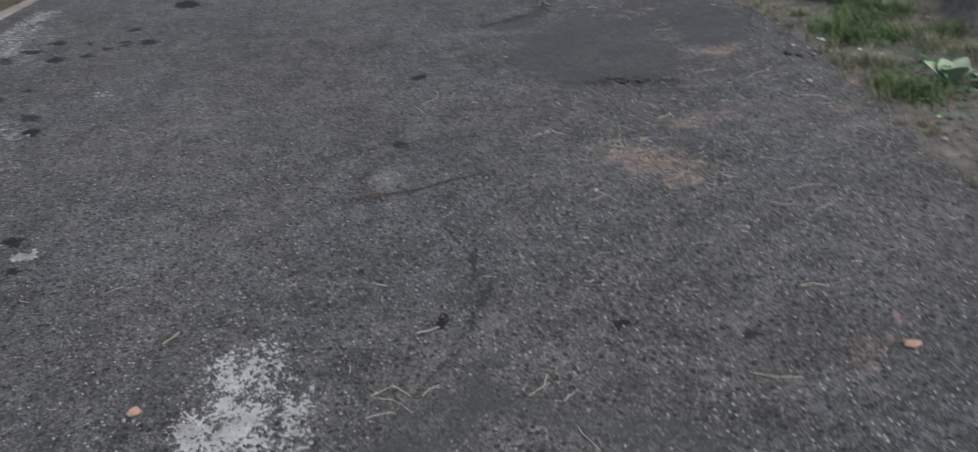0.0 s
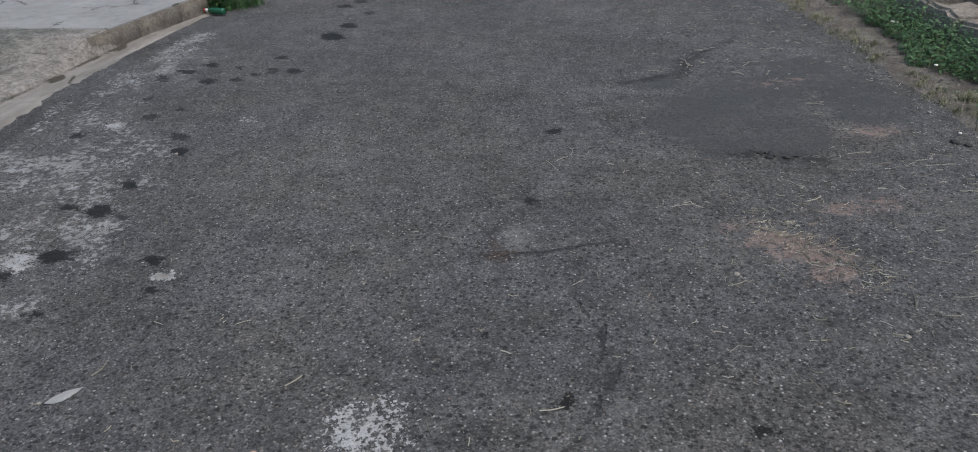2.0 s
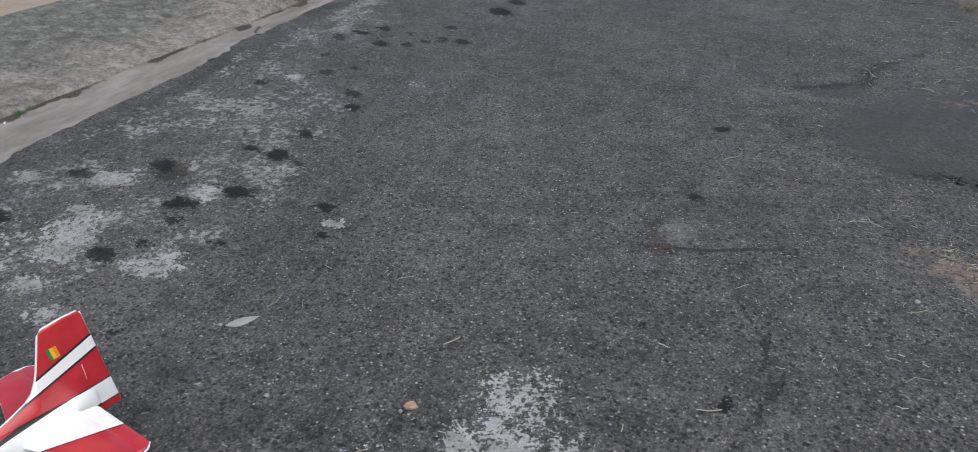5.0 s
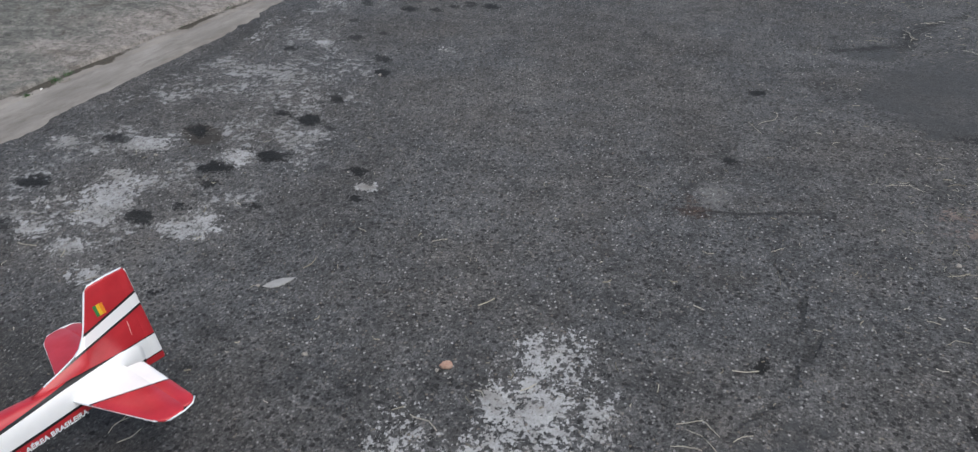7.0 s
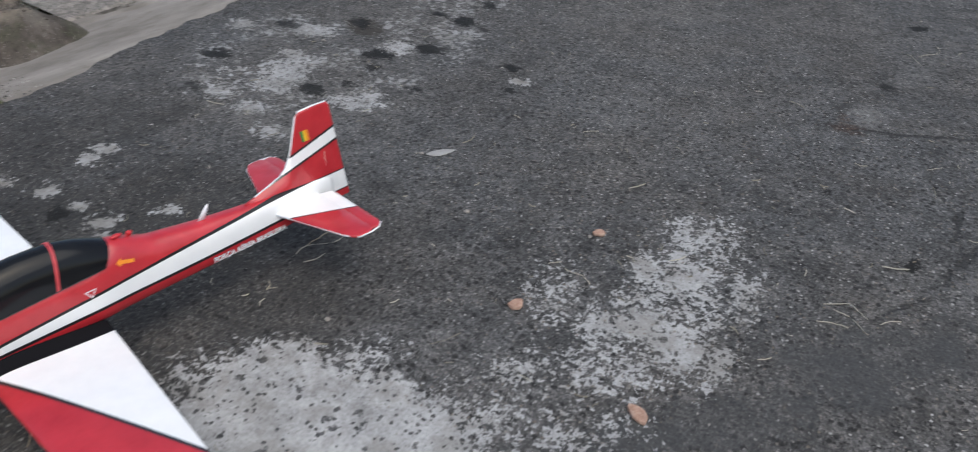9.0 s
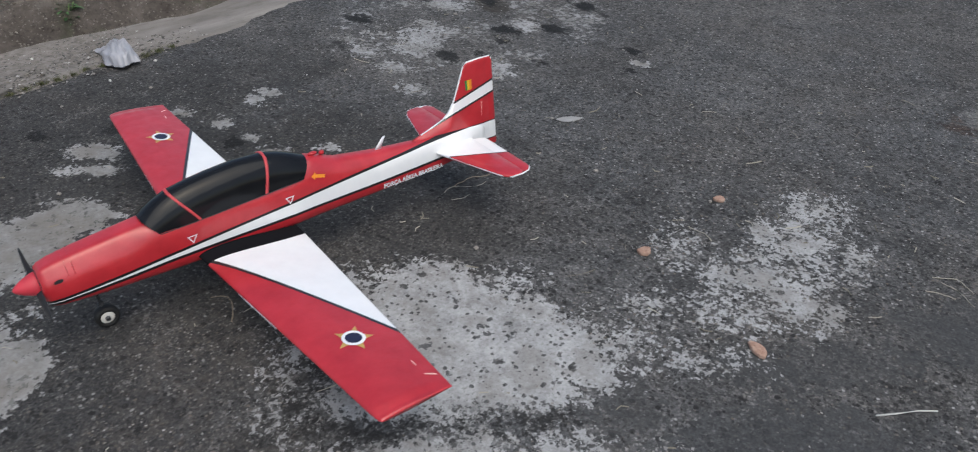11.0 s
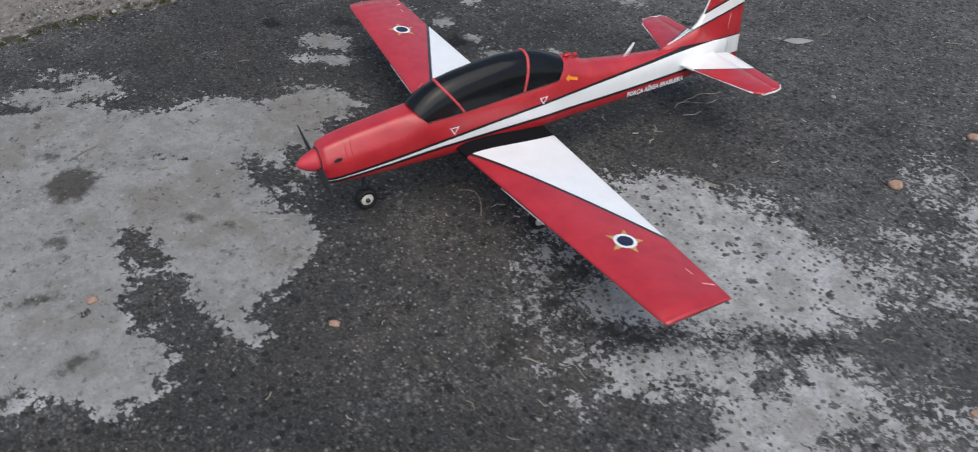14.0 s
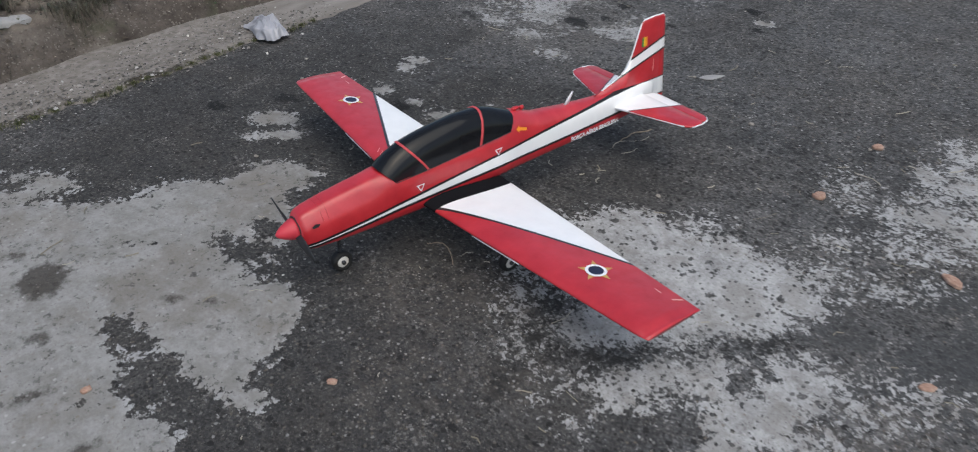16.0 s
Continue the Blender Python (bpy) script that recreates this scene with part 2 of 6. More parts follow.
    pale = g.mix(g.math("MULTIPLY", stain, 0.5), pale, (0.185, 0.175, 0.16))
    aged = g.step(g.value("film"), -0.02, 0.02)
    pale = g.mix(g.math("MULTIPLY", aged, 0.55), pale, g.ramp(g.noise(38, 6, 0.75, off=51), (0.3, (0.13, 0.126, 0.115)), (0.7, (0.235, 0.23, 0.218))))
    cloud = g.noise(3.2, 6, 0.7, off=141)
    pale = g.mix(g.math("MULTIPLY", g.math("MULTIPLY", aged, g.step(cloud, 0.5, 0.62)), 0.36), pale, (0.15, 0.128, 0.105))
    pale = g.mix(g.math("MULTIPLY", g.math("MULTIPLY", aged, g.step(cloud, 0.45, 0.36)), 0.4), pale, (0.3, 0.305, 0.295))
    col = g.mix(g.math("MULTIPLY", cement, 0.92), col, pale)
    # dark lines along the seams; at the newer patch's step they paint its shade
    rim = g.step(g.math("ADD", g.value("rim"), g.math("ADD", g.math("MULTIPLY", frag, 1.6), g.math("MULTIPLY", speck, 0.3))), -0.015, 0.03)
    col = g.mix(g.math("MULTIPLY", rim, 0.8), col, grey(0.018))
    # old oil soaked in
    oil = g.step(g.math("ADD", g.value("oil"), g.math("MULTIPLY", frag, 0.4)), -0.008, 0.022)
    col = g.mix(g.math("MULTIPLY", oil, 0.82), col, g.ramp(grit, (0.3, (0.016, 0.014, 0.012)), (0.7, (0.05, 0.042, 0.034))))
    # loose white grains
    spark = g.math("MULTIPLY", g.step(g.split(g.cells(74, "Color", where=crooked))[2], 0.885, 0.915), g.step(g.cells(74, where=crooked), 0.2, 0.42, 1.0, 0.0))
    col = g.mix(g.math("MULTIPLY", spark, g.math("SUBTRACT", 0.75, g.math("MAXIMUM", g.math("MULTIPLY", patch, 0.55), g.math("MULTIPLY", grimy_shaded, 0.35)))), col, g.ramp(g.split(g.cells(74, "Color", where=crooked))[0], (0.1, (0.15, 0.125, 0.1)), (0.6, (0.22, 0.215, 0.205)), (0.97, (0.42, 0.415, 0.41))))
    # paler crumbs trodden into the coarse stretch beside the cement
    coarse = g.split(g.cells(112, "Color", where=crooked))
    coarse_spot = g.math("MULTIPLY", g.step(coarse[0], 0.72, 0.75), g.step(g.cells(112, where=crooked), 0.25, 0.45, 1.0, 0.0))
    gritty = g.step(g.math("ADD", g.value("gritty"), g.math("MULTIPLY", g.math("SUBTRACT", g.noise(6, 5, 0.65, off=171), 0.5), 0.5)), -0.04, 0.12)
    coarse_spot = g.math("MULTIPLY", coarse_spot, gritty)
    col = g.mix(g.math("MULTIPLY", g.math("MULTIPLY", gritty, g.step(g.noise(27, 5, 0.7, off=173), 0.42, 0.62)), 0.17), col, (0.2, 0.176, 0.153))
    col = g.mix(g.math("MULTIPLY", coarse_spot, g.math("SUBTRACT", 0.62, g.math("MULTIPLY", cement, 0.45))), col, g.ramp(coarse[1], (0.1, (0.12, 0.1, 0.085)), (0.6, (0.2, 0.19, 0.175)), (0.95, (0.4, 0.39, 0.375))))
    # oil and tar drips
    drip = g.step(g.math("ADD", g.value("drip"), g.math("ADD", g.math("MULTIPLY", g.math("SUBTRACT", edge, 0.5), 0.15), g.math("ADD", g.math("MULTIPLY", ragged, 0.1), g.math("MULTIPLY", speck, 0.05)))), -0.006, 0.003)
    drip = g.math("MULTIPLY", drip, g.step(g.noise(2.6, 3, off=71), 0.34, 0.56, 0.78, 1.0))
    col = g.mix(g.math("MULTIPLY", drip, 0.97), col, g.ramp(grit, (0.3, grey(0.004)), (0.7, grey(0.013))))
    crack = g.step(g.math("ADD", g.value("crack"), g.math("MULTIPLY", g.math("SUBTRACT", edge, 0.5), 0.03)), 0.0, 0.006)
    col = g.mix(g.math("MULTIPLY", crack, 0.55), col, grey(0.012))
    g.colour(col)
    g.rough(g.math("SUBTRACT", g.step(mid, 0.3, 0.7, 0.82, 0.95), g.math("MULTIPLY", drip, 0.05)))
    relief = g.math("SUBTRACT", g.math("MULTIPLY", mixed, 0.9), g.math("MULTIPLY", near, 0.5))
    relief = g.math("ADD", relief, g.math("MULTIPLY", streak, 0.8))
    relief = g.math("SUBTRACT", relief, g.math("MULTIPLY", crack, 2.0))
    smooth = g.math("SUBTRACT", 1.0, g.math("MULTIPLY", cement, 0.55))
    g.bump(g.math("ADD", g.math("MULTIPLY", relief, smooth), g.math("MULTIPLY", cement, 0.5)), 0.75, 0.003)
    return g.mat


def concrete_material(name, dark, light, spots, spot_col, grain=90.0, warm=0.0, mossy=0.0, pebbly=0.0, cracked=False):
    g = Nodes(name, 0.92, spec=0.25)
    col = g.ramp(g.noise(3.1, 7, 0.65), (0.32, grey(dark, warm)), (0.5, grey((dark + light) / 2, warm)), (0.7, grey(light, warm)))
    grit = g.noise(grain, 4, 0.7, off=3)
    col = g.mix(g.math("MULTIPLY", g.step(grit, 0.56, 0.66), spots), col, spot_col)
    col = g.mix(g.math("MULTIPLY", g.step(g.noise(grain * 0.35, 5, 0.7, off=8), 0.57, 0.68), spots * 0.6), col, grey(dark * 0.5, warm))
    blotch = g.noise(17, 6, 0.72, off=19)
    col = g.mix(g.math("MULTIPLY", g.step(blotch, 0.54, 0.64), spots * 0.8), col, grey(dark * 0.62, warm))
    col = g.mix(g.math("MULTIPLY", g.step(blotch, 0.46, 0.38), spots * 0.5), col, grey(light * 1.2, warm))
    if pebbly:
        knob = g.node("ShaderNodeMix")
        knob.data_type, knob.blend_type = "RGBA", "MULTIPLY"
        knob.inputs[0].default_value = pebbly
        g.feed(knob.inputs[6], col)
        g.feed(knob.inputs[7], g.ramp(g.math("ADD", g.math("MULTIPLY", g.split(g.cells(58, "Color"))[0], 0.4), g.math("MULTIPLY", g.noise(40, 5, 0.75, off=37), 0.6)), (0.25, grey(0.3)), (0.5, grey(0.95)), (0.75, grey(1.6, 0.03))))
        col = knob.outputs[2]
    pale = g.step(g.noise(1.3, 6, 0.65, off=13), 0.55, 0.68)
    col = g.mix(g.math("MULTIPLY", pale, 0.4), col, grey(light * 1.15, warm))
    if mossy:
        col = g.mix(g.math("MULTIPLY", g.step(g.noise(2.2, 6, 0.7, off=17), 0.52, 0.66), mossy), col, (0.09, 0.1, 0.075))
    if cracked:
        bent = g.node("ShaderNodeMix")
        bent.data_type, bent.blend_type = "RGBA", "ADD"
        bent.inputs[0].default_value = 0.35
        g.feed(bent.inputs[6], g.where)
        g.feed(bent.inputs[7], g.ramp(g.noise(4, 5, 0.65, off=61), (0.3, (0.0, 0.6, 0.0)), (0.7, (0.6, 0.0, 0.0))))
        line = g.step(g.cells(0.95, "Distance", "DISTANCE_TO_EDGE", bent.outputs[2]), 0.006, 0.016, 1.0, 0.0)
        line = g.math("MULTIPLY", line, g.step(g.noise(2.3, 4, off=63), 0.44, 0.54))
        col = g.mix(g.math("MULTIPLY", line, 0.8), col, (0.035, 0.033, 0.028))
    g.colour(col)
    g.bump(g.math("ADD", grit, g.math("MULTIPLY", g.noise(14, 5), 1.2)), 0.6, 0.004)
    return g.mat


def soil_material(name, a, b, c, top=None):
    g = Nodes(name, 0.97, spec=0.15)
    col = g.ramp(g.noise(5, 8, 0.7), (0.32, a), (0.5, b), (0.68, c))
    col = g.mix(g.math("MULTIPLY", g.step(g.noise(40, 5, 0.7, off=4), 0.55, 0.66), 0.5), col, tuple(v * 0.45 for v in a))
    col = g.mix(g.math("MULTIPLY", g.step(g.split(g.cells(150, "Color"))[0], 0.93, 0.97), 0.5), col, (0.24, 0.225, 0.2))
    if top:
        x, y, z = g.split()
        dry = g.step(g.math("ADD", z, g.math("MULTIPLY", g.math("SUBTRACT", g.noise(6, 5, 0.65, off=7), 0.5), 0.16)), top[0], top[0] + 0.05)
        col = g.mix(g.math("MULTIPLY", dry, 0.85), col, g.ramp(g.noise(18, 6, 0.7, off=12), (0.3, tuple(v * 0.6 for v in top[1])), (0.7, top[1])))
        col = g.mix(g.math("MULTIPLY", g.step(g.noise(3, 5, 0.65, off=22), 0.55, 0.66), 0.45), col, (0.06, 0.068, 0.04))
    g.colour(col)
    g.bump(g.math("ADD", g.noise(60, 6, 0.7), g.math("MULTIPLY", g.noise(12, 5), 1.6)), 0.9, 0.012)
    return g.mat


def gutter_material():
    g = Nodes("gutter_concrete", 0.92, spec=0.2)
    x, y, z = g.split()
    col = g.ramp(g.noise(2.4, 7, 0.65, stretch=(2.0, 0.5, 1)), (0.3, (0.13, 0.118, 0.108)), (0.5, (0.21, 0.195, 0.18)), (0.7, (0.3, 0.283, 0.265)))
    grit = g.noise(85, 4, 0.7)
    # the stretch where loose sand and grit cover the concrete
    sandy = g.step(g.math("ADD", y, g.math("MULTIPLY", g.math("SUBTRACT", g.noise(3, 4, off=6), 0.5), 0.8)), 0.9, 1.4, 1.0, 0.0)
    sand = g.ramp(g.noise(22, 6, 0.7, off=5), (0.3, (0.12, 0.108, 0.096)), (0.5, (0.19, 0.174, 0.158)), (0.7, (0.28, 0.262, 0.245)))
    col = g.mix(g.math("MULTIPLY", sandy, 0.85), col, sand)
    pebble = g.step(g.split(g.cells(60, "Color"))[0], 0.84, 0.92)
    col = g.mix(g.math("MULTIPLY", g.math("MULTIPLY", pebble, sandy), 0.5), col, (0.09, 0.08, 0.075))
    col = g.mix(g.math("MULTIPLY", g.step(grit, 0.58, 0.68), 0.3), col, (0.13, 0.12, 0.11))
    dirt = g.step(g.noise(7, 6, 0.7, off=14, stretch=(1.6, 0.6, 1)), 0.5, 0.66)
    col = g.mix(g.math("MULTIPLY", dirt, 0.45), col, (0.12, 0.107, 0.093))
    flat = g.node("ShaderNodeAttribute")
    flat.attribute_name = "moss"
    moss = g.step(g.math("ADD", flat.outputs["Fac"], g.math("MULTIPLY", g.math("SUBTRACT", g.noise(11, 6, 0.7, off=8), 0.5), 1.3)), 0.55, 0.85)
    col = g.mix(g.math("MULTIPLY", moss, 0.85), col, g.ramp(grit, (0.35, (0.016, 0.014, 0.011)), (0.65, (0.055, 0.048, 0.034))))
    g.colour(col)
    g.bump(g.math("ADD", grit, g.math("MULTIPLY", g.noise(18, 5), 1.0)), 0.55, 0.004)
    return g.mat


M_ASPHALT = asphalt_material()
M_GUTTER = gutter_material()
def ramp_material():
    g = Nodes("rough_ramp_concrete", 0.93, spec=0.2)
    x, y, z = g.split()
    big = g.noise(1.6, 6, 0.65, off=3)
    near_road = g.step(g.math("ADD", x, g.math("MULTIPLY", g.math("SUBTRACT", big, 0.5), 2.4)), -5.1, -4.5)
    grey_part = g.ramp(g.noise(9, 7, 0.75, off=2), (0.3, (0.06, 0.062, 0.058)), (0.5, (0.125, 0.125, 0.115)), (0.7, (0.215, 0.21, 0.195)))
    tan_part = g.ramp(g.noise(7, 7, 0.75, off=6), (0.3, (0.12, 0.108, 0.1)), (0.5, (0.215, 0.196, 0.182)), (0.7, (0.32, 0.296, 0.276)))
    col = g.mix(g.math("MULTIPLY", near_road, 0.8), grey_part, tan_part)
    knob = g.node("ShaderNodeMix")
    knob.data_type, knob.blend_type = "RGBA", "MULTIPLY"
    knob.inputs[0].default_value = 0.45
    g.feed(knob.inputs[6], col)
    stones = g.math("ADD", g.math("MULTIPLY", g.split(g.cells(52, "Color"))[0], 0.35), g.math("MULTIPLY", g.noise(33, 6, 0.78, off=37), 0.65))
    g.feed(knob.inputs[7], g.ramp(stones, (0.3, grey(0.3)), (0.5, grey(0.95)), (0.7, grey(1.6, 0.03))))
    col = g.mix(g.math("MULTIPLY", g.step(g.noise(3.4, 7, 0.75, off=51), 0.54, 0.62), 0.6), knob.outputs[2], (0.07, 0.06, 0.05))
    col = g.mix(g.math("MULTIPLY", g.step(g.noise(5.5, 7, 0.75, off=57), 0.56, 0.63), 0.5), col, (0.32, 0.296, 0.276))
    col = g.mix(g.math("MULTIPLY", g.step(g.noise(15, 6, 0.75, off=59), 0.6, 0.66), 0.6), col, (0.05, 0.048, 0.042))
    g.colour(col)
    g.bump(g.math("ADD", stones, g.math("MULTIPLY", g.noise(13, 5), 1.2)), 0.8, 0.006)
    return g.mat


M_RAMP = ramp_material()
M_SLAB = concrete_material("smooth_slab_concrete", 0.2, 0.29, 0.3, (0.22, 0.21, 0.2), 60, 0.0, cracked=True)
M_BEIGE = concrete_material("beige_slab", 0.2, 0.28, 0.12, (0.25, 0.19, 0.14), 40, 0.2)
M_KERB = concrete_material("kerb_concrete", 0.07, 0.155, 0.6, (0.05, 0.042, 0.035), 50, 0.13, 0.3, 0.3)
M_SOIL = soil_material("brown_soil", (0.05, 0.042, 0.037), (0.095, 0.082, 0.072), (0.16, 0.142, 0.125), (0.15, (0.25, 0.215, 0.18)))
M_VERGE = soil_material("dry_verge_soil", (0.075, 0.065, 0.057), (0.13, 0.117, 0.104), (0.21, 0.193, 0.172))
M_FAR = soil_material("far_ground_soil", (0.05, 0.055, 0.03), (0.09, 0.085, 0.05), (0.13, 0.11, 0.075))


# ---- mesh helpers ----
def mesh_thing(name, verts, faces, mats, smooth=True, uv=None):
    me = bpy.data.meshes.new(name)
    me.from_pydata([tuple(v) for v in verts], [], faces)
    for m in mats if isinstance(mats, (list, tuple)) else [mats]:
        me.materials.append(m)
    if smooth:
        me.polygons.foreach_set("use_smooth", [True] * len(me.polygons))
    me.update()
    return new(name, me)


def part(name, bm, material, parent, label="", smooth=True):
    """Links a bmesh as one mesh object under a thing or a part."""
    me = bpy.data.meshes.new(name)
    bmesh.ops.recalc_face_normals(bm, faces=bm.faces)
    bm.to_mesh(me)
    bm.free()
    for m in material if isinstance(material, (list, tuple)) else [material]:
        me.materials.append(m)
    if smooth:
        me.polygons.foreach_set("use_smooth", [True] * len(me.polygons))
    ob = new(name, me)
    ob.parent = parent
    if label:
        ob["label"] = label
    return ob


def grid_faces(nx, ny):
    i = np.arange(nx * ny).reshape(ny, nx)
    return np.stack([i[:-1, :-1], i[:-1, 1:], i[1:, 1:], i[1:, :-1]], -1).reshape(-1, 4)


def soft_noise(x, y, scale, seed=0.0):
    """Smooth, seeded unevenness over arrays, about -1 to 1."""
    a = np.sin(x * scale * 1.3 + 2.1 * seed + 1.7 * np.sin(y * scale * 0.9 + seed))
    b = np.sin(y * scale * 1.7 - 1.3 * seed + 1.9 * np.sin(x * scale * 0.7 + 2 * seed))
    c = np.sin((x + y) * scale * 2.9 + seed * 3 + np.sin((x - y) * scale * 2.3))
    return (a + b + 0.7 * c) / 2.7


def sheet(name, xs, ys, height, material, fields=None):
    X, Y = np.meshgrid(xs, ys)
    Z = height(X, Y)
    X, Y, Z = X.ravel(), Y.ravel(), Z.ravel()
    me = bpy.data.meshes.new(name)
    f = grid_faces(len(xs), len(ys))
    me.vertices.add(len(X))
    me.vertices.foreach_set("co", np.stack([X, Y, Z], 1).ravel())
    me.loops.add(f.size)
    me.loops.foreach_set("vertex_index", f.ravel())
    me.polygons.add(len(f))
    me.polygons.foreach_set("loop_start", np.arange(0, f.size, 4))
    me.polygons.foreach_set("use_smooth", [True] * len(f))
    me.update(calc_edges=True)
    me.materials.append(material)
    for key, fn in (fields or {}).items():
        at = me.attributes.new(key, "FLOAT", "POINT")
        at.data.foreach_set("value", fn(X, Y).astype(np.float32))
    return new(name, me)


def inside(X, Y, ovals):
    """How far inside (metres, negative outside) the union of ovals: x, y, half length, half width, degrees."""
    best = np.full(X.shape, -0.3)
    for x, y, a, b, deg in ovals:
        c, s = math.cos(radians(deg)), math.sin(radians(deg))
        u, v = (X - x) * c + (Y - y) * s, -(X - x) * s + (Y - y) * c
        best = np.maximum(best, (1 - np.sqrt((u / a) ** 2 + (v / b) ** 2)) * min(a, b))
    return best


def along(X, Y, x0, y0, x1, y1, width):
    """How far inside a line of that width, with a slight wander."""
    d = math.hypot(x1 - x0, y1 - y0)
    ux, uy = (x1 - x0) / d, (y1 - y0) / d
    t = np.clip((X - x0) * ux + (Y - y0) * uy, 0, d)
    wander = 0.03 * np.sin(t * 5 + x0) + 0.012 * np.sin(t * 17)
    return width - np.abs((X - x0 - t * ux) * -uy + (Y - y0 - t * uy) * ux + wander) - 3 * np.maximum(0, np.hypot(X - x0 - t * ux, Y - y0 - t * uy) - 0.1)


# ---- the road ----
DRIPS_NEAR = [(-2.56, 2.83, .08, .06, 176), (-2.74, 2.62, .07, .05, 173), (-2.67, 2.5, .04, .03, 157), (-2.73, 2.13, .07, .045, 171), (-3.44, 2.2, .08, .05, 176),
              (-3.43, 2.7, .08, .05, 0), (-3.09, 2.93, .085, .05, 149), (-2.64, 3.27, .08, .06, 161), (-2.49, 3.22, .045, .035, 147), (-2.67, 3.57, .06, .04, 140),
              (-2.09, 2.84, .045, .035, 146), (-1.97, 2.61, .045, .03, 146), (-2.29, 1.72, .03, .02, 167), (-2.83, 3.29, .055, .03, 3), (-2.64, 2.27, .03, .02, 169),
              (-2.33, 2.38, .022, .016, 176), (-2.74, 2.85, .03, .02, 163), (-3.24, 1.87, .06, .03, 156)]
DRIPS_FAR = [(-3.4, 5.55, .07, .05, 163), (-3.0, 4.89, .05, .03, 136), (-3.01, 4.71, .05, .04, 159), (-2.75, 4.24, .07, .05, 145), (-2.63, 4.03, .08, .06, 141), (-3.22, 3.84, .05, .03, 148), (-2.73, 5.58, .06, .04, 134),
             (-3.44, 4.22, .06, .05, 173), (-3.14, 4.57, .08, .06, 138), (-3.37, 4.93, .07, .04, 131),
             (-2.62, 6.61, .16, .1, 127)]
DRIPS_END = [(-2.6, 6.98, .13, .08, 132), (-2.56, 5.61, .09, .06, 141), (-2.82, 5.96, .09, .05, 145), (-3.13, 5.32, .09, .06, 139), (-2.92, 5.37, .07, .05, 141), (-3.53, 5.38, .13, .06, 131),
             (-2.91, 7.76, .09, .07, 134), (-2.55, 7.46, .08, .06, 121), (-2.81, 7.97, .1, .07, 130), (-2.79, 4.26, .06, .03, 124), (-3.3, 5.73, .09, .055, 156), (-3.45, 5.56, .08, .05, 142), (-2.83, 5.5, .05, .035, 124),
             (-3.04, 5.67, .06, .04, 144), (-2.76, 5.63, .05, .04, 130)]
DRIPS_LATE = [(-2.77, .89, .055, .045, 168), (-3.19, .63, .05, .04, 1), (-2.63, .68, .05, .03, 165), (-3.36, .41, .045, .03, 2),
              (-.21, 2.13, .024, .018, 74), (.41, 2.08, .03, .02, 31), (.79, 1.97, .025, .015, 21), (-.5, 3.55, .035, .03, 144), (-.52, 2.47, .018, .014, 63), (-.48, 4.48, .05, .04, 18)]
FILM = [(-3.0, -.54, .33, .22, 21), (-2.81, -.1, .23, .16, 31), (-2.71, .1, .14, .1, 16), (-2.61, -.56, .25, .18, 14), (-2.4, -.34, .27, .2, 177), (-2.18, -.26, .13, .09, 157),
        (-2.14, -.49, .15, .12, 13), (-2.38, -.8, .17, .12, 19), (-2.16, -.86, .2, .13, 23), (-2.0, -.73, .08, .05, 170), (-1.97, -.52, .07, .045, 36), (-2.62, -.37, .36, .14, 42),
        (-3.35, -.5, .11, .07, 24), (-3.3, -.33, .1, .05, 36), (-2.55, -1.1, .5, .25, 20), (-2.95, -.3, .26, .16, 40), (-2.75, -.8, .4, .16, 20), (-2.1, -.8, .2, .13, 10), (-2.35, -.72, .2, .1, 0)]
FILM_EDGE = [(-2.7, -.1, .3, .2, 25), (-2.17, -.25, .1, .085, 171), (-2.73, .22, .14, .09, 24), (-2.12, -.37, .11, .07, 29), (-2.17, -.46, .12, .085, 5), (-1.94, -.49, .06, .03, 29), (-2.06, -.53, .05, .03, 24), (-3.27, -.39, .09, .04, 25), (-3.39, -.34, .11, .033, 36)]
FILM_GAPS = [(-2.38, -.575, .1, .045, 175), (-2.22, -.595, .16, .062, 175), (-2.03, -.605, .16, .064, 175), (-1.9, -.62, .1, .06, 175), (-3.12, -.25, .2, .06, 50), (-2.44, -.13, .12, .055, 7), (-2.48, -.02, .07, .05, 22), (-2.3, -.13, .11, .06, 30), (-2.19, -.65, .1, .05, 163), (-2.05, -.95, .06, .03, 25)]
COAT = [(-1.42, .56, .27, .22, 123), (-1.52, .46, .24, .12, 133), (-1.26, .64, .22, .19, 99), (-1.1, .72, .14, .11, 104), (-1.01, .71, .08, .06, 105), (-1.37, .31, .17, .08, 43), (-1.2, .47, .2, .08, 45),
        (-1.07, .56, .1, .06, 48), (-1.6, .7, .15, .11, 48)]
COAT_LOW = [(-1.22, .17, .1, .05, 43), (-1.17, .26, .08, .05, 44), (-1.09, .29, .09, .07, 64), (-.98, .2, .08, .06, 92), (-.92, .2, .07, .05, 58), (-.93, .42, .08, .05, 46), (-.89, .4, .1, .065, 55), (-.9, .29, .09, .045, 44),
            (-.86, .2, .07, .03, 43), (-1.26, .06, .09, .045, 41), (-.96, .1, .07, .05, 60)]
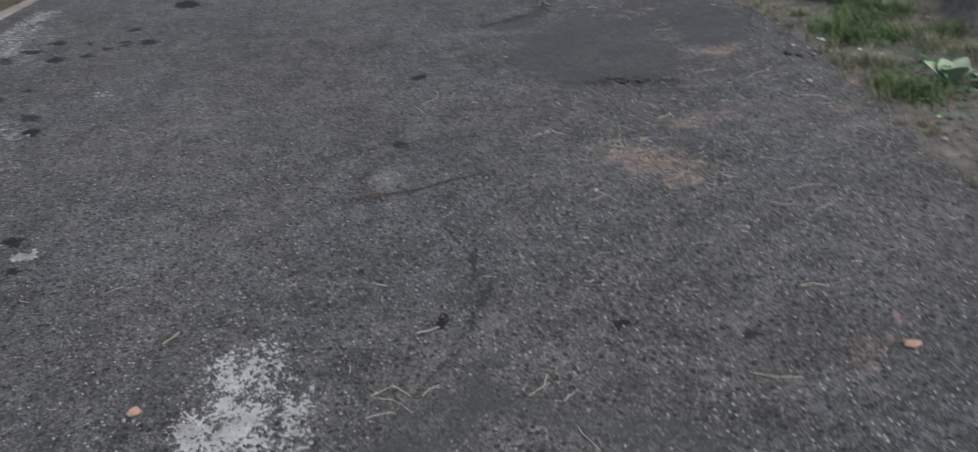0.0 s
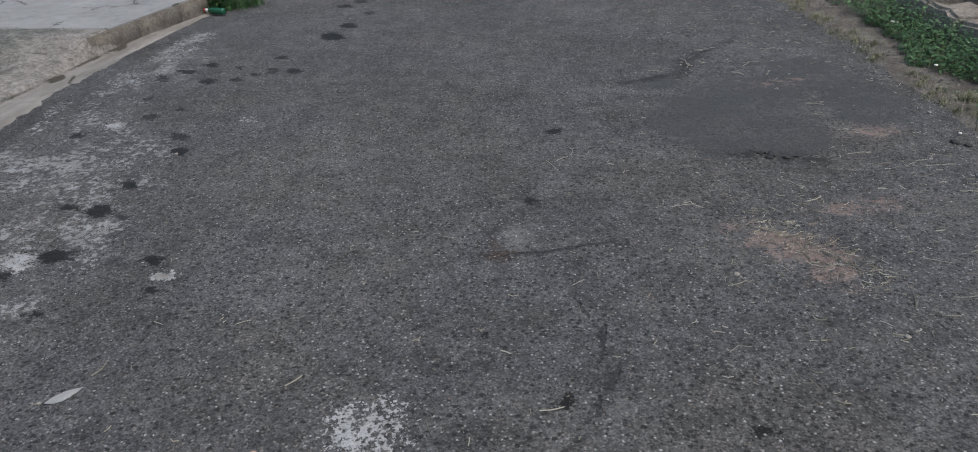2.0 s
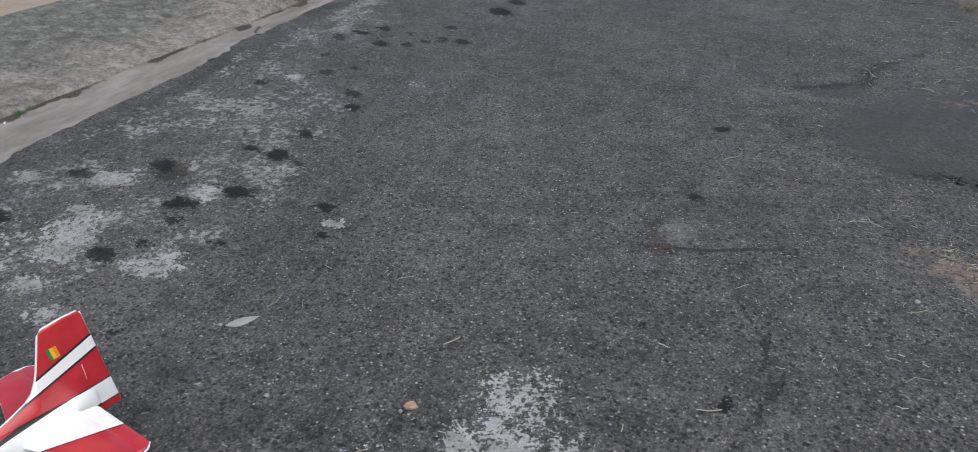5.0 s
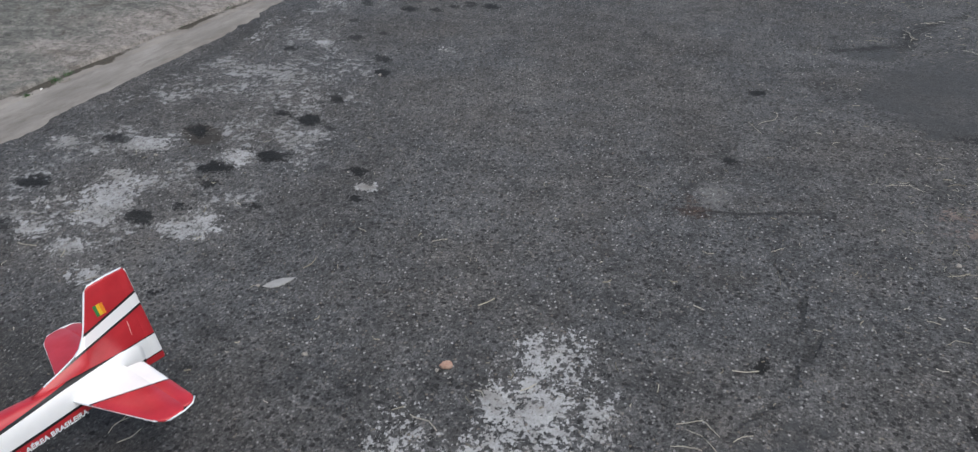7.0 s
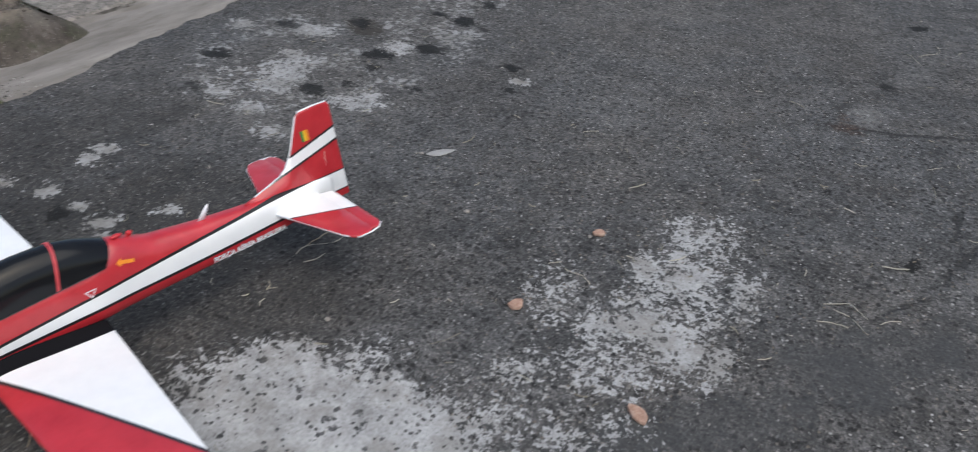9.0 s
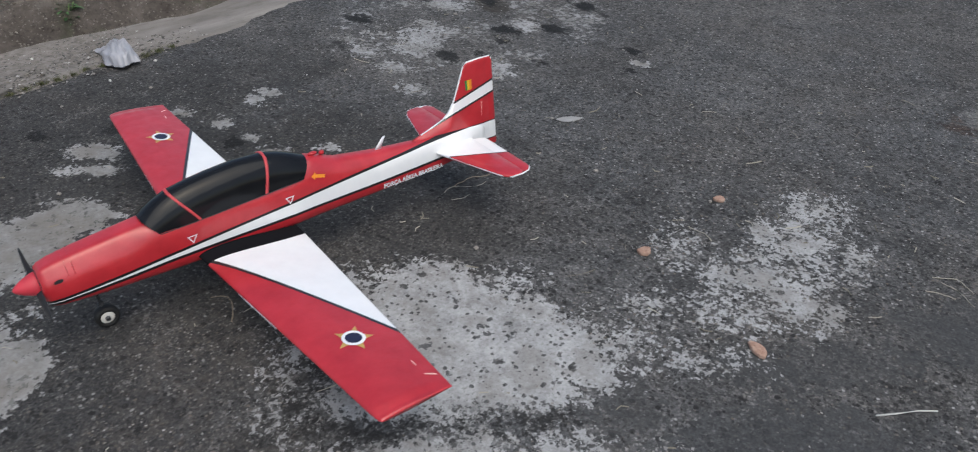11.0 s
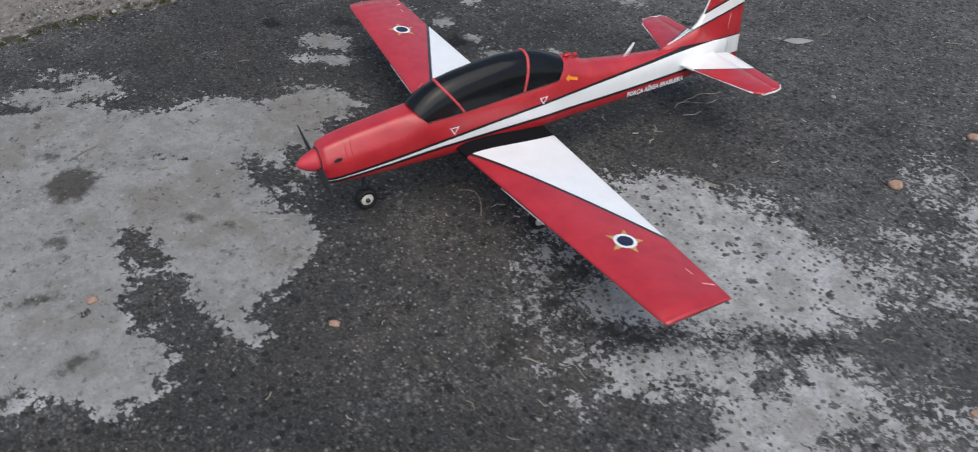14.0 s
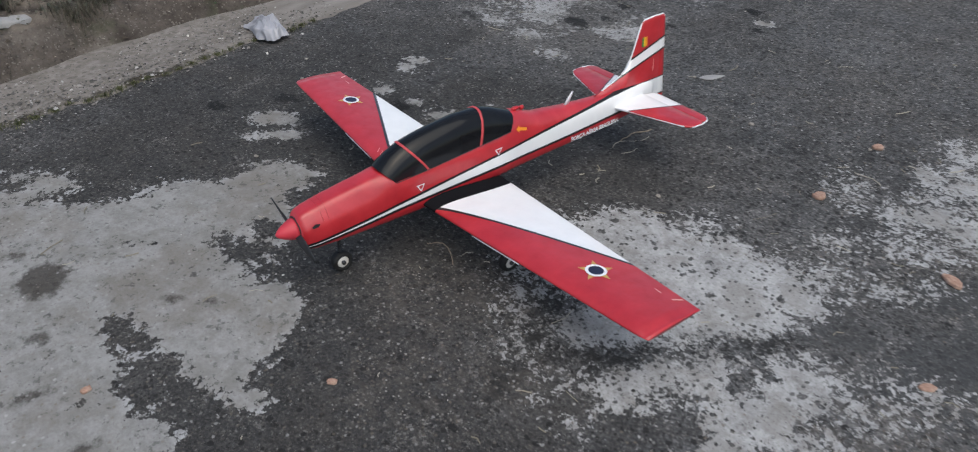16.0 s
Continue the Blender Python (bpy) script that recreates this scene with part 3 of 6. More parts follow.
COAT_GAPS = [(-1.37, .12, .13, .027, 43), (-1.29, .2, .11, .03, 41), (-1.2, .31, .07, .022, 43), (-1.07, .43, .08, .04, 48), (-1.01, .33, .06, .045, 80), (-.97, .64, .04, .025, 82), (-1.55, .22, .06, .03, 105),
             (-.96, .57, .08, .03, 42), (-.84, .66, .16, .1, 59), (-1.06, .08, .08, .06, 78), (-1.15, .0, .09, .07, 56), (-1.3, .0, .09, .05, 42), (-.99, .4, .07, .024, 144)]
STIPPLE = [(-1.69, .3, .14, .09, 142), (-1.5, .11, .12, .1, 170), (-1.02, .87, .12, .09, 82), (-.87, .86, .12, .05, 49), (-.9, .5, .16, .12, 60), (-1.7, .54, .12, .11, 141), (-1.43, .86, .14, .07, 47), (-.68, .5, .2, .1, 46),
           (-.8, .52, .15, .06, 43), (-.78, .3, .13, .07, 47), (-1.24, .02, .14, .09, 46), (-.82, .94, .22, .07, 42), (-.8, 1.22, .2, .12, 59), (-1.13, .13, .12, .1, 117), (-1.75, .62, .12, .09, 60), (-1.3, .45, .5, .36, 45)]
SPECKS = [(-1.85, .1, .4, .22, 60), (-1.65, -.2, .3, .2, 40), (-2.0, .45, .3, .2, 80), (-.6, .3, .4, .3, 45)]
STIPPLE_FAR = [(-.78, 1.47, .31, .2, 73), (-.8, 1.84, .29, .17, 90), (-.61, 1.68, .16, .09, 92), (-1.11, 1.39, .2, .12, 105), (-1.0, 1.1, .3, .09, 45)]
FLAKES = [(-3.0, 2.22, .14, .09, 165), (-2.93, 2.07, .09, .06, 1), (-3.08, 2.38, .09, .05, 154), (-2.49, 2.13, .1, .06, 9), (-2.47, 2.22, .05, .03, 2), (-3.24, 2.71, .1, .06, 1), (-2.7, 2.75, .08, .05, 140), (-3.08, 1.89, .07, .04, 2),
          (-3.3, 4.4, .05, .035, 135), (-2.84, 1.85, .04, .02, 177), (-2.6, 1.72, .06, .04, 166), (-3.67, 2.59, .05, .03, 166)]
FLAKES_THIN = [(-3.64, 5.62, .26, .07, 105), (-3.72, 6.0, .28, .07, 99), (-3.84, 5.38, .17, .05, 95), (-3.91, 6.44, .32, .09, 96), (-3.72, 5.3, .12, .06, 151), (-3.92, 4.68, .16, .06, 100), (-2.47, 4.58, .07, .05, 93), (-3.8, 4.33, .12, .06, 102)]
RUBBED = [(-.93, 1.34, .11, .06, 104), (-.83, 1.4, .12, .075, 62), (-.73, 1.4, .1, .065, 72), (-.67, 1.36, .09, .065, 79), (-.59, 1.38, .07, .045, 59), (-.58, 1.29, .05, .03, 73), (-.91, 1.66, .12, .055, 106), (-.88, 1.91, .1, .05, 105),
          (-.78, 1.92, .09, .05, 57), (-.62, 1.74, .08, .05, 71), (-.78, 1.68, .12, .065, 56), (-.77, 1.22, .06, .04, 55), (-.86, 1.22, .05, .04, 93), (-.84, 1.78, .1, .05, 95)]
CHIPS = [(-3.09, .49, .1, .06, 27), (-2.97, .41, .08, .035, 36), (-3.13, .89, .045, .03, 17), (-2.95, .95, .055, .04, 177), (-3.02, 1.19, .05, .03, 145), (-3.05, 1.27, .05, .035, 17),
         (-3.02, .72, .05, .03, 165), (-2.76, .94, .045, .03, 34), (-2.6, .93, .055, .04, 25), (-2.47, .84, .065, .055, 158), (-1.97, 2.72, .035, .025, 176),
         (-2.47, 1.1, .03, .025, 27), (-3.2, 2.1, .05, .03, 7)]
WORN = [(-3.1, 3.1, 1.3, .8, 95), (-3.62, 5.0, 1.4, .33, 97), (-2.98, 2.16, .34, .26, 167), (-2.51, 2.12, .2, .12, 1), (-2.89, 1.87, .2, .12, 11), (-3.2, 2.69, .2, .12, 7), (-3.47, 3.5, .3, .2, 170), (-2.31, 3.44, .2, .14, 4), (-2.71, 2.76, .18, .1, 136),
        (-3.28, 4.38, .16, .12, 138), (-3.62, 2.49, .16, .08, 14), (-3.15, 2.99, .12, .09, 164), (-3.4, 4.49, .2, .12, 143), (-3.8, 5.52, .3, .17, 100), (-3.11, 3.51, .28, .18, 165),
        (-3.33, 3.35, .3, .14, 137), (-3.85, 6.29, .5, .17, 95), (-2.46, 4.57, .09, .07, 136), (-2.58, 1.73, .1, .07, 167), (-3.7, 4.3, .6, .12, 95)]
SAND = [(1.9, 3.95, .1, .06, 20), (1.77, 3.46, .12, .05, 20), (1.73, 3.62, .06, .04, 40), (1.02, 3.62, .22, .07, 25), (.62, 3.26, .2, .12, 174), (1.14, 1.89, .09, .05, 54), (1.3, 2.04, .07, .045, 22), (.72, 3.16, .25, .13, 129), (.77, 3.03, .13, .08, 32), (.79, 2.88, .05, .03, 30), (.47, 3.36, .06, .04, 18), (1.29, 4.57, .18, .1, 21),
        (.95, 5.45, .2, .05, 25)]
NEW_ASPHALT = [(.55, 4.75, .6, .48, 68), (.3, 4.75, .48, .22, 86), (.87, 4.5, .36, .23, 71), (.71, 5.2, .46, .38, 33), (.14, 5.43, .2, .17, 77), (1.38, 5.1, .5, .26, 80), (1.15, 5.65, .45, .3, 95), (-.53, 1.15, .4, .1, 42), (-.3, 1.5, .3, .16, 53),
               (-.55, .75, .5, .15, 45), (-.84, .66, .16, .1, 59), (.17, 1.67, .34, .09, 162), (-.08, 1.74, .17, .07, 52), (.42, 1.58, .26, .09, 162)]


def gutter_edge(X, Y):
    line = np.interp(Y, [-.3, .3, .9, 1.6, 2.4, 3.35, 4.06, 5.1, 6.4, 8.0], [-3.85, -3.84, -3.82, -3.8, -3.9, -4.01, -4.06, -4.16, -4.2, -4.2])
    return line + 0.025 * soft_noise(Y * 0 + 3, Y, 1.6, 4) + 0.022 * soft_noise(X * 0 + 1, Y, 7, 5) + 0.016 * soft_noise(X * 0 + 1, Y, 23, 8)


def road_height(X, Y):
    z = 0.004 * soft_noise(X, Y, 1.1, 1) + 0.0015 * soft_noise(X, Y, 9, 2)
    z = z + 0.006 * np.clip(inside(X, Y, NEW_ASPHALT[:7]) / 0.06, 0, 1)
    z = z + 0.0025 * np.clip(inside(X, Y, FILM + FILM_EDGE) / 0.03, 0, 1)
    far = np.clip((np.abs(X + 1) - 3.2) / 0.5, 0, 1)
    return z - 0.004 * far - 0.03 * np.clip((gutter_edge(X, Y) - 0.05 - X) / 0.08, 0, 1)


fine_x = np.arange(-4.0, 2.2, 0.02)
road_x = np.concatenate([[-4.7, -4.4, -4.2], fine_x, [2.25, 2.35, 2.5, 2.8]])
road_y = np.concatenate([np.linspace(-60, -3, 30), np.arange(-2.9, -1.2, 0.1), np.arange(-1.2, 8.6, 0.02), np.arange(8.6, 14, 0.15), np.linspace(14.2, 90, 40)])
road = sheet("road", road_x, road_y, road_height, M_ASPHALT, {
    "drip": lambda X, Y: np.maximum(inside(X, Y, DRIPS_NEAR + DRIPS_LATE), inside(X, Y, DRIPS_FAR + DRIPS_END) - .01),
    "film": lambda X, Y: np.maximum(np.minimum(inside(X, Y, FILM + FILM_EDGE), -inside(X, Y, FILM_GAPS)), inside(X, Y, CHIPS)),
    "coat": lambda X, Y: np.maximum(np.minimum(inside(X, Y, COAT + COAT_LOW), -2 * inside(X, Y, COAT_GAPS)), inside(X, Y, RUBBED) - 0.022),
    "stipple": lambda X, Y: np.maximum(np.minimum(inside(X, Y, STIPPLE), -1.2 * inside(X, Y, COAT_GAPS)), inside(X, Y, STIPPLE_FAR) - .025),
    "gritty": lambda X, Y: inside(X, Y, SPECKS),
    "flake": lambda X, Y: np.maximum(np.minimum(inside(X, Y, FLAKES) + .01, .022), np.minimum(inside(X, Y, FLAKES_THIN) - .02, -.012)),
    "worn": lambda X, Y: np.maximum(np.minimum(inside(X, Y, WORN), .055), np.minimum(inside(X, Y, [(-.53, 3.19, .09, .08, 13)]), .12)),
    "sand": lambda X, Y: inside(X, Y, SAND),
    # ovals round the aeroplane darken the asphalt with its shade as well as dirt
    "grime_shade": lambda X, Y: inside(X, Y, [(-2.6, .2, 1.6, 1.0, 60), (-1.7, -.5, .9, .6, 40), (-1.8, .3, .5, .4, 60), (-3.3, .6, 1.4, .6, 90), (-3.84, 3.7, 1.8, .15, 97)]),
    "rust": lambda X, Y: inside(X, Y, [(-.56, 3.02, .1, .05, 10), (-.6, 3.1, .07, .03, 95)]),
    "patch": lambda X, Y: inside(X, Y, NEW_ASPHALT),
    "dusty": lambda X, Y: inside(X, Y, [(-.54, 3.21, .09, .09, 13), (-.5, 3.11, .06, .05, 30)]),
    "oil": lambda X, Y: inside(X, Y, [(-2.11, -0.85, 0.05, 0.031, 91), (-2.37, -0.84, 0.05, 0.023, 76), (-3.05, 2.9, .16, .1, 156), (-2.8, -.6, .09, .075, 158), (-2.57, -.73, .05, .022, 30), (-2.99, -.6, .035, .02, 23), (-2.42, -.4, .045, .023, 31), (-2.34, -.35, .045, .022, 33)]),
    "rim": lambda X, Y: np.maximum.reduce([along(X, Y, *line) for line in ((-1.55, .32, -1.54, .17, .03), (-1.54, .17, -1.51, -.06, .025), (-1.42, .07, -1.2, .28, .022), (-1.1, .39, -1.03, .47, .02), (-.04, 5.43, .27, 5.63, .04), (.27, 5.6, .34, 5.95, .035), (.34, 5.94, .53, 6.3, .03), (.53, 6.3, .73, 6.55, .02), (.6, 4.2, .9, 4.18, .025), (-.65, 3.02, -.63, 3.26, .014), (-.6, 3.0, -.48, 3.04, .016))]),
    "crack": lambda X, Y: np.maximum(along(X, Y, -2.3, 8.3, 1.1, 8.25, .026), np.maximum.reduce([along(X, Y, *line) for line in ((-.47, 3.04, -.16, 3.18, .014), (-.24, 2.83, -.1, 2.51, .011), (-.1, 2.51, -.05, 2.27, .013), (-.05, 2.27, -.08, 2.08, .009), (-.08, 2.1, -.14, 1.95, .008), (-.14, 1.96, -.24, 1.78, .006), (-.24, 1.78, -.37, 1.67, .004))])),
})
tagged(road, "worn grey asphalt street with cement stains and oil drips", "road", kind="structure")

ground = sheet("ground", np.linspace(-200, 200, 41), np.linspace(-200, 200, 41), lambda X, Y: -0.12 + 0 * X, M_FAR)
tagged(ground, "bare earth ground around the street", "ground", kind="structure")

# ---- gutter, driveway ramp, raised pavement ----
def gutter_height(X, Y):
    edge = gutter_edge(X, Y)
    rim = np.clip((edge - X) / 0.03, -1, 1)
    dip = 0.012 * (1 - ((X + 4.15) / 0.3) ** 2)
    return 0.011 * rim - 0.002 - np.clip(dip, 0, 1) * 0.3 + 0.003 * soft_noise(X, Y, 6, 6) + np.where(X < -4.36, 0.01, 0)


CR0, CR1 = (-4.23, 5.34), (-4.04, 4.95)


def gutter_moss(X, Y):
    edge = np.clip(1.15 - np.abs(X - gutter_edge(X, Y) + 0.025) / 0.07, 0, 1) * np.clip((1.3 - Y) / 0.6, 0, 1) * (0.75 + 0.3 * soft_noise(X * 0, Y, 4.3, 7))
    joint = np.clip(1.6 - np.abs(X + 4.405) / 0.04, 0, 1) * np.clip((Y - 2.0) / 0.3, 0, 1) * (0.75 + 0.35 * soft_noise(X * 0, Y, 3.1, 2))
    for x, y, r in ((-4.38, 3.55, .04), (-4.4, 4.35, .05), (-4.36, 5.3, .05), (-4.4, 6.15, .07), (-4.38, 3.1, .035)):
        joint = np.maximum(joint, 1.5 * np.clip(1.3 - np.hypot(X - x, (Y - y) * 0.45) / r, 0, 1))
    joint = np.maximum(joint, 70 * np.clip(along(X, Y, CR0[0], CR0[1], CR1[0], CR1[1], .022), 0, 1))
    return np.maximum(edge, joint)


gutter = sheet("gutter", np.arange(-4.44, -3.68, 0.015), np.arange(-6, 14, 0.03), gutter_height, M_GUTTER, {"moss": gutter_moss})
tagged(gutter, "pale sandy concrete gutter along the street edge", "gutter", kind="structure")


def ramp_height(X, Y):
    t = np.clip((-4.42 - X) / 1.45, 0, 1)
    rise = 0.012 + 0.15 * t
    side = np.clip((Y - 5.3 + 0.05 * soft_noise(X, Y, 6, 3)) / 0.6, 0, 1) ** 1.5 * np.clip((-4.41 - X) / 0.08, 0, 1)
    rise = rise * (1 - side) + 0.15 * side
    lip = np.clip((-4.4 - X) / 0.03, 0, 1) * 0.02
    return rise * np.clip((X < -4.4), 0, 1) + lip + 0.006 * soft_noise(X, Y, 4, 8) + 0.003 * soft_noise(X, Y, 15, 9) - 0.03 * (X > -4.41)


ramp = sheet("driveway_ramp", np.arange(-5.9, -4.38, 0.03), np.arange(2.05, 6.22, 0.03), ramp_height, M_RAMP)
tagged(ramp, "rough weathered grey concrete driveway ramp", "driveway", kind="structure")


def slab(name, x0, x1, y0, y1, z0, z1, material, label):
    bm = bmesh.new()
    bmesh.ops.create_cube(bm, size=1.0)
    bmesh.ops.scale(bm, vec=(x1 - x0, y1 - y0, z1 - z0), verts=bm.verts)
    bmesh.ops.translate(bm, vec=((x0 + x1) / 2, (y0 + y1) / 2, (z0 + z1) / 2), verts=bm.verts)
    bmesh.ops.bevel(bm, geom=list(bm.edges), offset=0.012, segments=2, affect="EDGES")
    me = bpy.data.meshes.new(name)
    bm.to_mesh(me), bm.free()
    me.materials.append(material)
    ob = new(name, me)
    return tagged(ob, label, "pavement", kind="structure")


pavement = slab("pavement_slab", -9.0, -4.495, 6.2, 24.0, -0.1, 0.168, M_SLAB, "smooth pale grey concrete raised pavement")
for v in pavement.data.vertices:
    if v.co.x > -5:
        v.co.x += 0.115 * (v.co.y - 5.9)
slab("pavement_forecourt", -12.0, -5.88, 1.9, 6.196, -0.1, 0.166, M_BEIGE, "smooth beige concrete forecourt beside the ramp")

kerb = tagged(new("kerb"), "weathered grey concrete kerb along the raised pavement", "kerb", kind="structure")
for k in range(16):
    bm = bmesh.new()
    bmesh.ops.create_cube(bm, size=1.0)
    bmesh.ops.scale(bm, vec=(0.14, 0.595, 0.25), verts=bm.verts)
    bmesh.ops.bevel(bm, geom=list(bm.edges), offset=0.008, segments=2, affect="EDGES")
    bmesh.ops.subdivide_edges(bm, edges=list(bm.edges), cuts=2, use_grid_fill=True)
    for v in bm.verts:
        v.co += Vector((0.014 * noise.noise(v.co * 9 + Vector((k, 0, 0))), 0.004 * noise.noise(v.co * 7 + Vector((0, k, 3))), 0.006 * noise.noise(v.co * 8 + Vector((k, 5, 0)))))
    stone = part("kerb_stone", bm, M_KERB, kerb)
    y = 6.2 + k * 0.6
    stone.location = (-4.52 + 0.115 * (y - 5.9), y, 0.035)
    stone.rotation_euler = (0, 0, radians(-6.6))

# ---- soil banks and verge ----
def bank_height(X, Y):
    t = np.clip((-4.24 + 0.09 * np.clip(Y - 0.4, -1, 1.2) + 0.06 * soft_noise(X * 0, Y, 2.5, 3) - X) / 0.2, 0, 1)
    h = 0.165 * (t * t * (3 - 2 * t)) + 0.06 * np.clip((-4.45 - X) / 1.1, 0, 1) + 0.03 * t * soft_noise(X, Y, 5, 2) + 0.03 * t * soft_noise(X, Y, 12, 3) + 0.018 * t * soft_noise(X, Y, 29, 5)
    return h * np.clip((2.1 - Y) / 0.25, 0.12, 1) - 0.012 * (X > -4.3)


soil_bank = sheet("soil_bank", np.concatenate([np.arange(-5.6, -4.12, 0.025), ]), np.arange(-6, 2.06, 0.03), bank_height, M_SOIL)
tagged(soil_bank, "brown eroded soil bank beside the gutter", "soil bank", kind="structure")
backing = sheet("soil_backing", np.linspace(-14, -5.59, 12), np.linspace(-30, 2.06, 30), lambda X, Y: 0.235 + 0.03 * soft_noise(X, Y, 1.2, 4), M_SOIL)
tagged(backing, "brown bare soil behind the bank", "soil", kind="structure")


def verge_edge(Y):
    return np.interp(Y, [2.0, 2.8, 3.7, 4.6, 5.2, 5.6, 6.3, 7.3, 8.3, 9.3, 15.3], [2.0, 1.94, 1.89, 1.87, 1.79, 1.71, 1.63, 1.43, 1.2, .92, -.79])


def verge_height(X, Y):
    off = X - verge_edge(Y) + 0.07 * soft_noise(X * 0, Y, 3, 6) + 0.03 * soft_noise(X * 0, Y, 11, 7)
    lift = np.clip(off / 0.05, -1, 1) * 0.014 - 0.004
    t = np.clip((off - 0.85 + 0.12 * soft_noise(X, Y, 2.2, 8)) / 0.3, 0, 1)
    return lift + np.clip(off, 0, 1) * 0.03 * (1 + soft_noise(X, Y, 9, 9)) + 0.42 * t * t * (3 - 2 * t) * np.clip((Y - 1.0) / 2, 0, 1) + 0.04 * t * soft_noise(X, Y, 7, 3)


verge = sheet("verge", np.concatenate([np.arange(0.2, 4.2, 0.03), np.linspace(4.3, 14, 12)]), np.concatenate([np.linspace(-30, -4.1, 20), np.arange(-4, 2.05, 0.1), np.arange(2.1, 9.5, 0.03), np.linspace(9.6, 40, 20)]), verge_height, M_VERGE)
tagged(verge, "dry brown earth verge with an eroded bank", "verge", kind="structure")

# ---- the model aeroplane: x ahead, y to its left, z up, from the ground under the nose wheel ----
def paint_finish(g, rough=0.34):
    g.shader.inputs["Coat Weight"].default_value = 0.7
    g.shader.inputs["Specular IOR Level"].default_value = 0.42
    g.shader.inputs["Coat Roughness"].default_value = 0.22
    g.rough(g.step(g.noise(30, 4, off=2), 0.3, 0.7, rough - 0.06, rough + 0.12))
    g.bump(g.noise(24, 3, off=6), 0.3, 0.004)


RED, WHITE, BLACK = (0.45, 0.016, 0.026), (0.77, 0.79, 0.83), (0.012, 0.012, 0.014)


def red_film(g):
    tone = g.noise(14, 5, 0.6)
    return g.ramp(tone, (0.3, tuple(c * 0.86 for c in RED)), (0.7, (0.5, 0.026, 0.036)))


def white_film(g):
    return g.ramp(g.noise(18, 5, 0.6, off=4), (0.3, (0.8, 0.81, 0.83)), (0.7, (0.86, 0.87, 0.885)))


def curve_line(g, x, points):
    """A height in metres that follows points (x, z) along the fuselage."""
    n = g.node("ShaderNodeFloatCurve")
    pts = n.mapping.curves[0].points
    norm = [((px + 1.45) / 1.65, pz / 0.5) for px, pz in points]
    while len(pts) < len(norm):
        pts.new(0.5, 0.5)
    for p, (a, b) in zip(pts, sorted(norm)):
        p.location, p.handle_type = (a, b), "AUTO_CLAMPED"
    n.mapping.update()
    g.feed(n.inputs["Value"], g.math("DIVIDE", g.math("ADD", x, 1.45), 1.65))
    return g.math("MULTIPLY", n.outputs[0], 0.5)


def fuselage_material():
    g = Nodes("red_white_fuselage_film", 0.35)
    x, y, z = g.split()
    top = curve_line(g, x, [(.19, .1725), (.12, .1745), (-.05, .187), (-.222, .2025), (-.554, .229), (-.81, .242), (-.984, .247), (-1.106, .250), (-1.3, .247), (-1.44, .244)])
    low = curve_line(g, x, [(.19, .170), (.12, .1715), (-.05, .18), (-.222, .189), (-.556, .191), (-.813, .188), (-1.074, .186), (-1.3, .183), (-1.44, .18)])
    white = g.math("MULTIPLY", g.step(g.math("SUBTRACT", top, z), 0.0, 0.0008), g.step(g.math("SUBTRACT", z, low), 0.0, 0.0008))
    border = g.math("MULTIPLY", g.step(g.math("SUBTRACT", top, z), -0.0082, -0.0074), g.step(g.math("SUBTRACT", z, low), -0.009, -0.0082))
    col = g.mix(border, red_film(g), BLACK)
    g.colour(g.mix(white, col, white_film(g)))
    paint_finish(g)
    g.feed(g.shader.inputs["Coat Weight"], g.math("MULTIPLY", g.math("SUBTRACT", 1.0, g.math("SUBTRACT", border, white, clamp=True)), 0.7))
    return g.mat


def wing_material():
    g = Nodes("red_white_wing_film", 0.35)
    x, y, z = g.split()
    y = g.math("ABSOLUTE", y)
    line = g.math("ADD", g.math("MULTIPLY", g.math("SUBTRACT", y, 0.105), -0.4547), -0.271)
    d = g.math("SUBTRACT", line, x)
    col = g.mix(g.step(d, -0.0108, -0.01), red_film(g), BLACK)
    col = g.mix(g.step(d, -0.0006, 0.0006), col, white_film(g))
    bow = g.math("MULTIPLY", g.math("MULTIPLY", g.math("ADD", x, 0.4), g.math("ADD", x, 0.4)), -0.7)
    root = g.step(g.math("SUBTRACT", g.math("ADD", bow, 0.129), y), -0.0008, 0.0008)
    g.colour(g.mix(root, col, BLACK))
    paint_finish(g)
    # the black root fillet is a duller film
    gloss = g.math("SUBTRACT", 1.0, root)
    g.feed(g.shader.inputs["Coat Weight"], g.math("MULTIPLY", gloss, 0.7))
    g.feed(g.shader.inputs["Specular IOR Level"], g.math("MULTIPLY", gloss, 0.42))
    return g.mat


def tail_material():
    g = Nodes("red_white_tailplane_film", 0.35)
    x, y, z = g.split()
    y = g.math("ABSOLUTE", y)
    line = g.math("ADD", g.math("MULTIPLY", g.math("ADD", x, 1.125), -0.48), 0.085)
    d = g.math("SUBTRACT", line, y)
    col = g.mix(g.step(d, -0.0055, -0.0045), red_film(g), BLACK)
    col = g.mix(g.step(d, -0.0006, 0.0006), col, white_film(g))
    g.colour(col)
    paint_finish(g)
    return g.mat


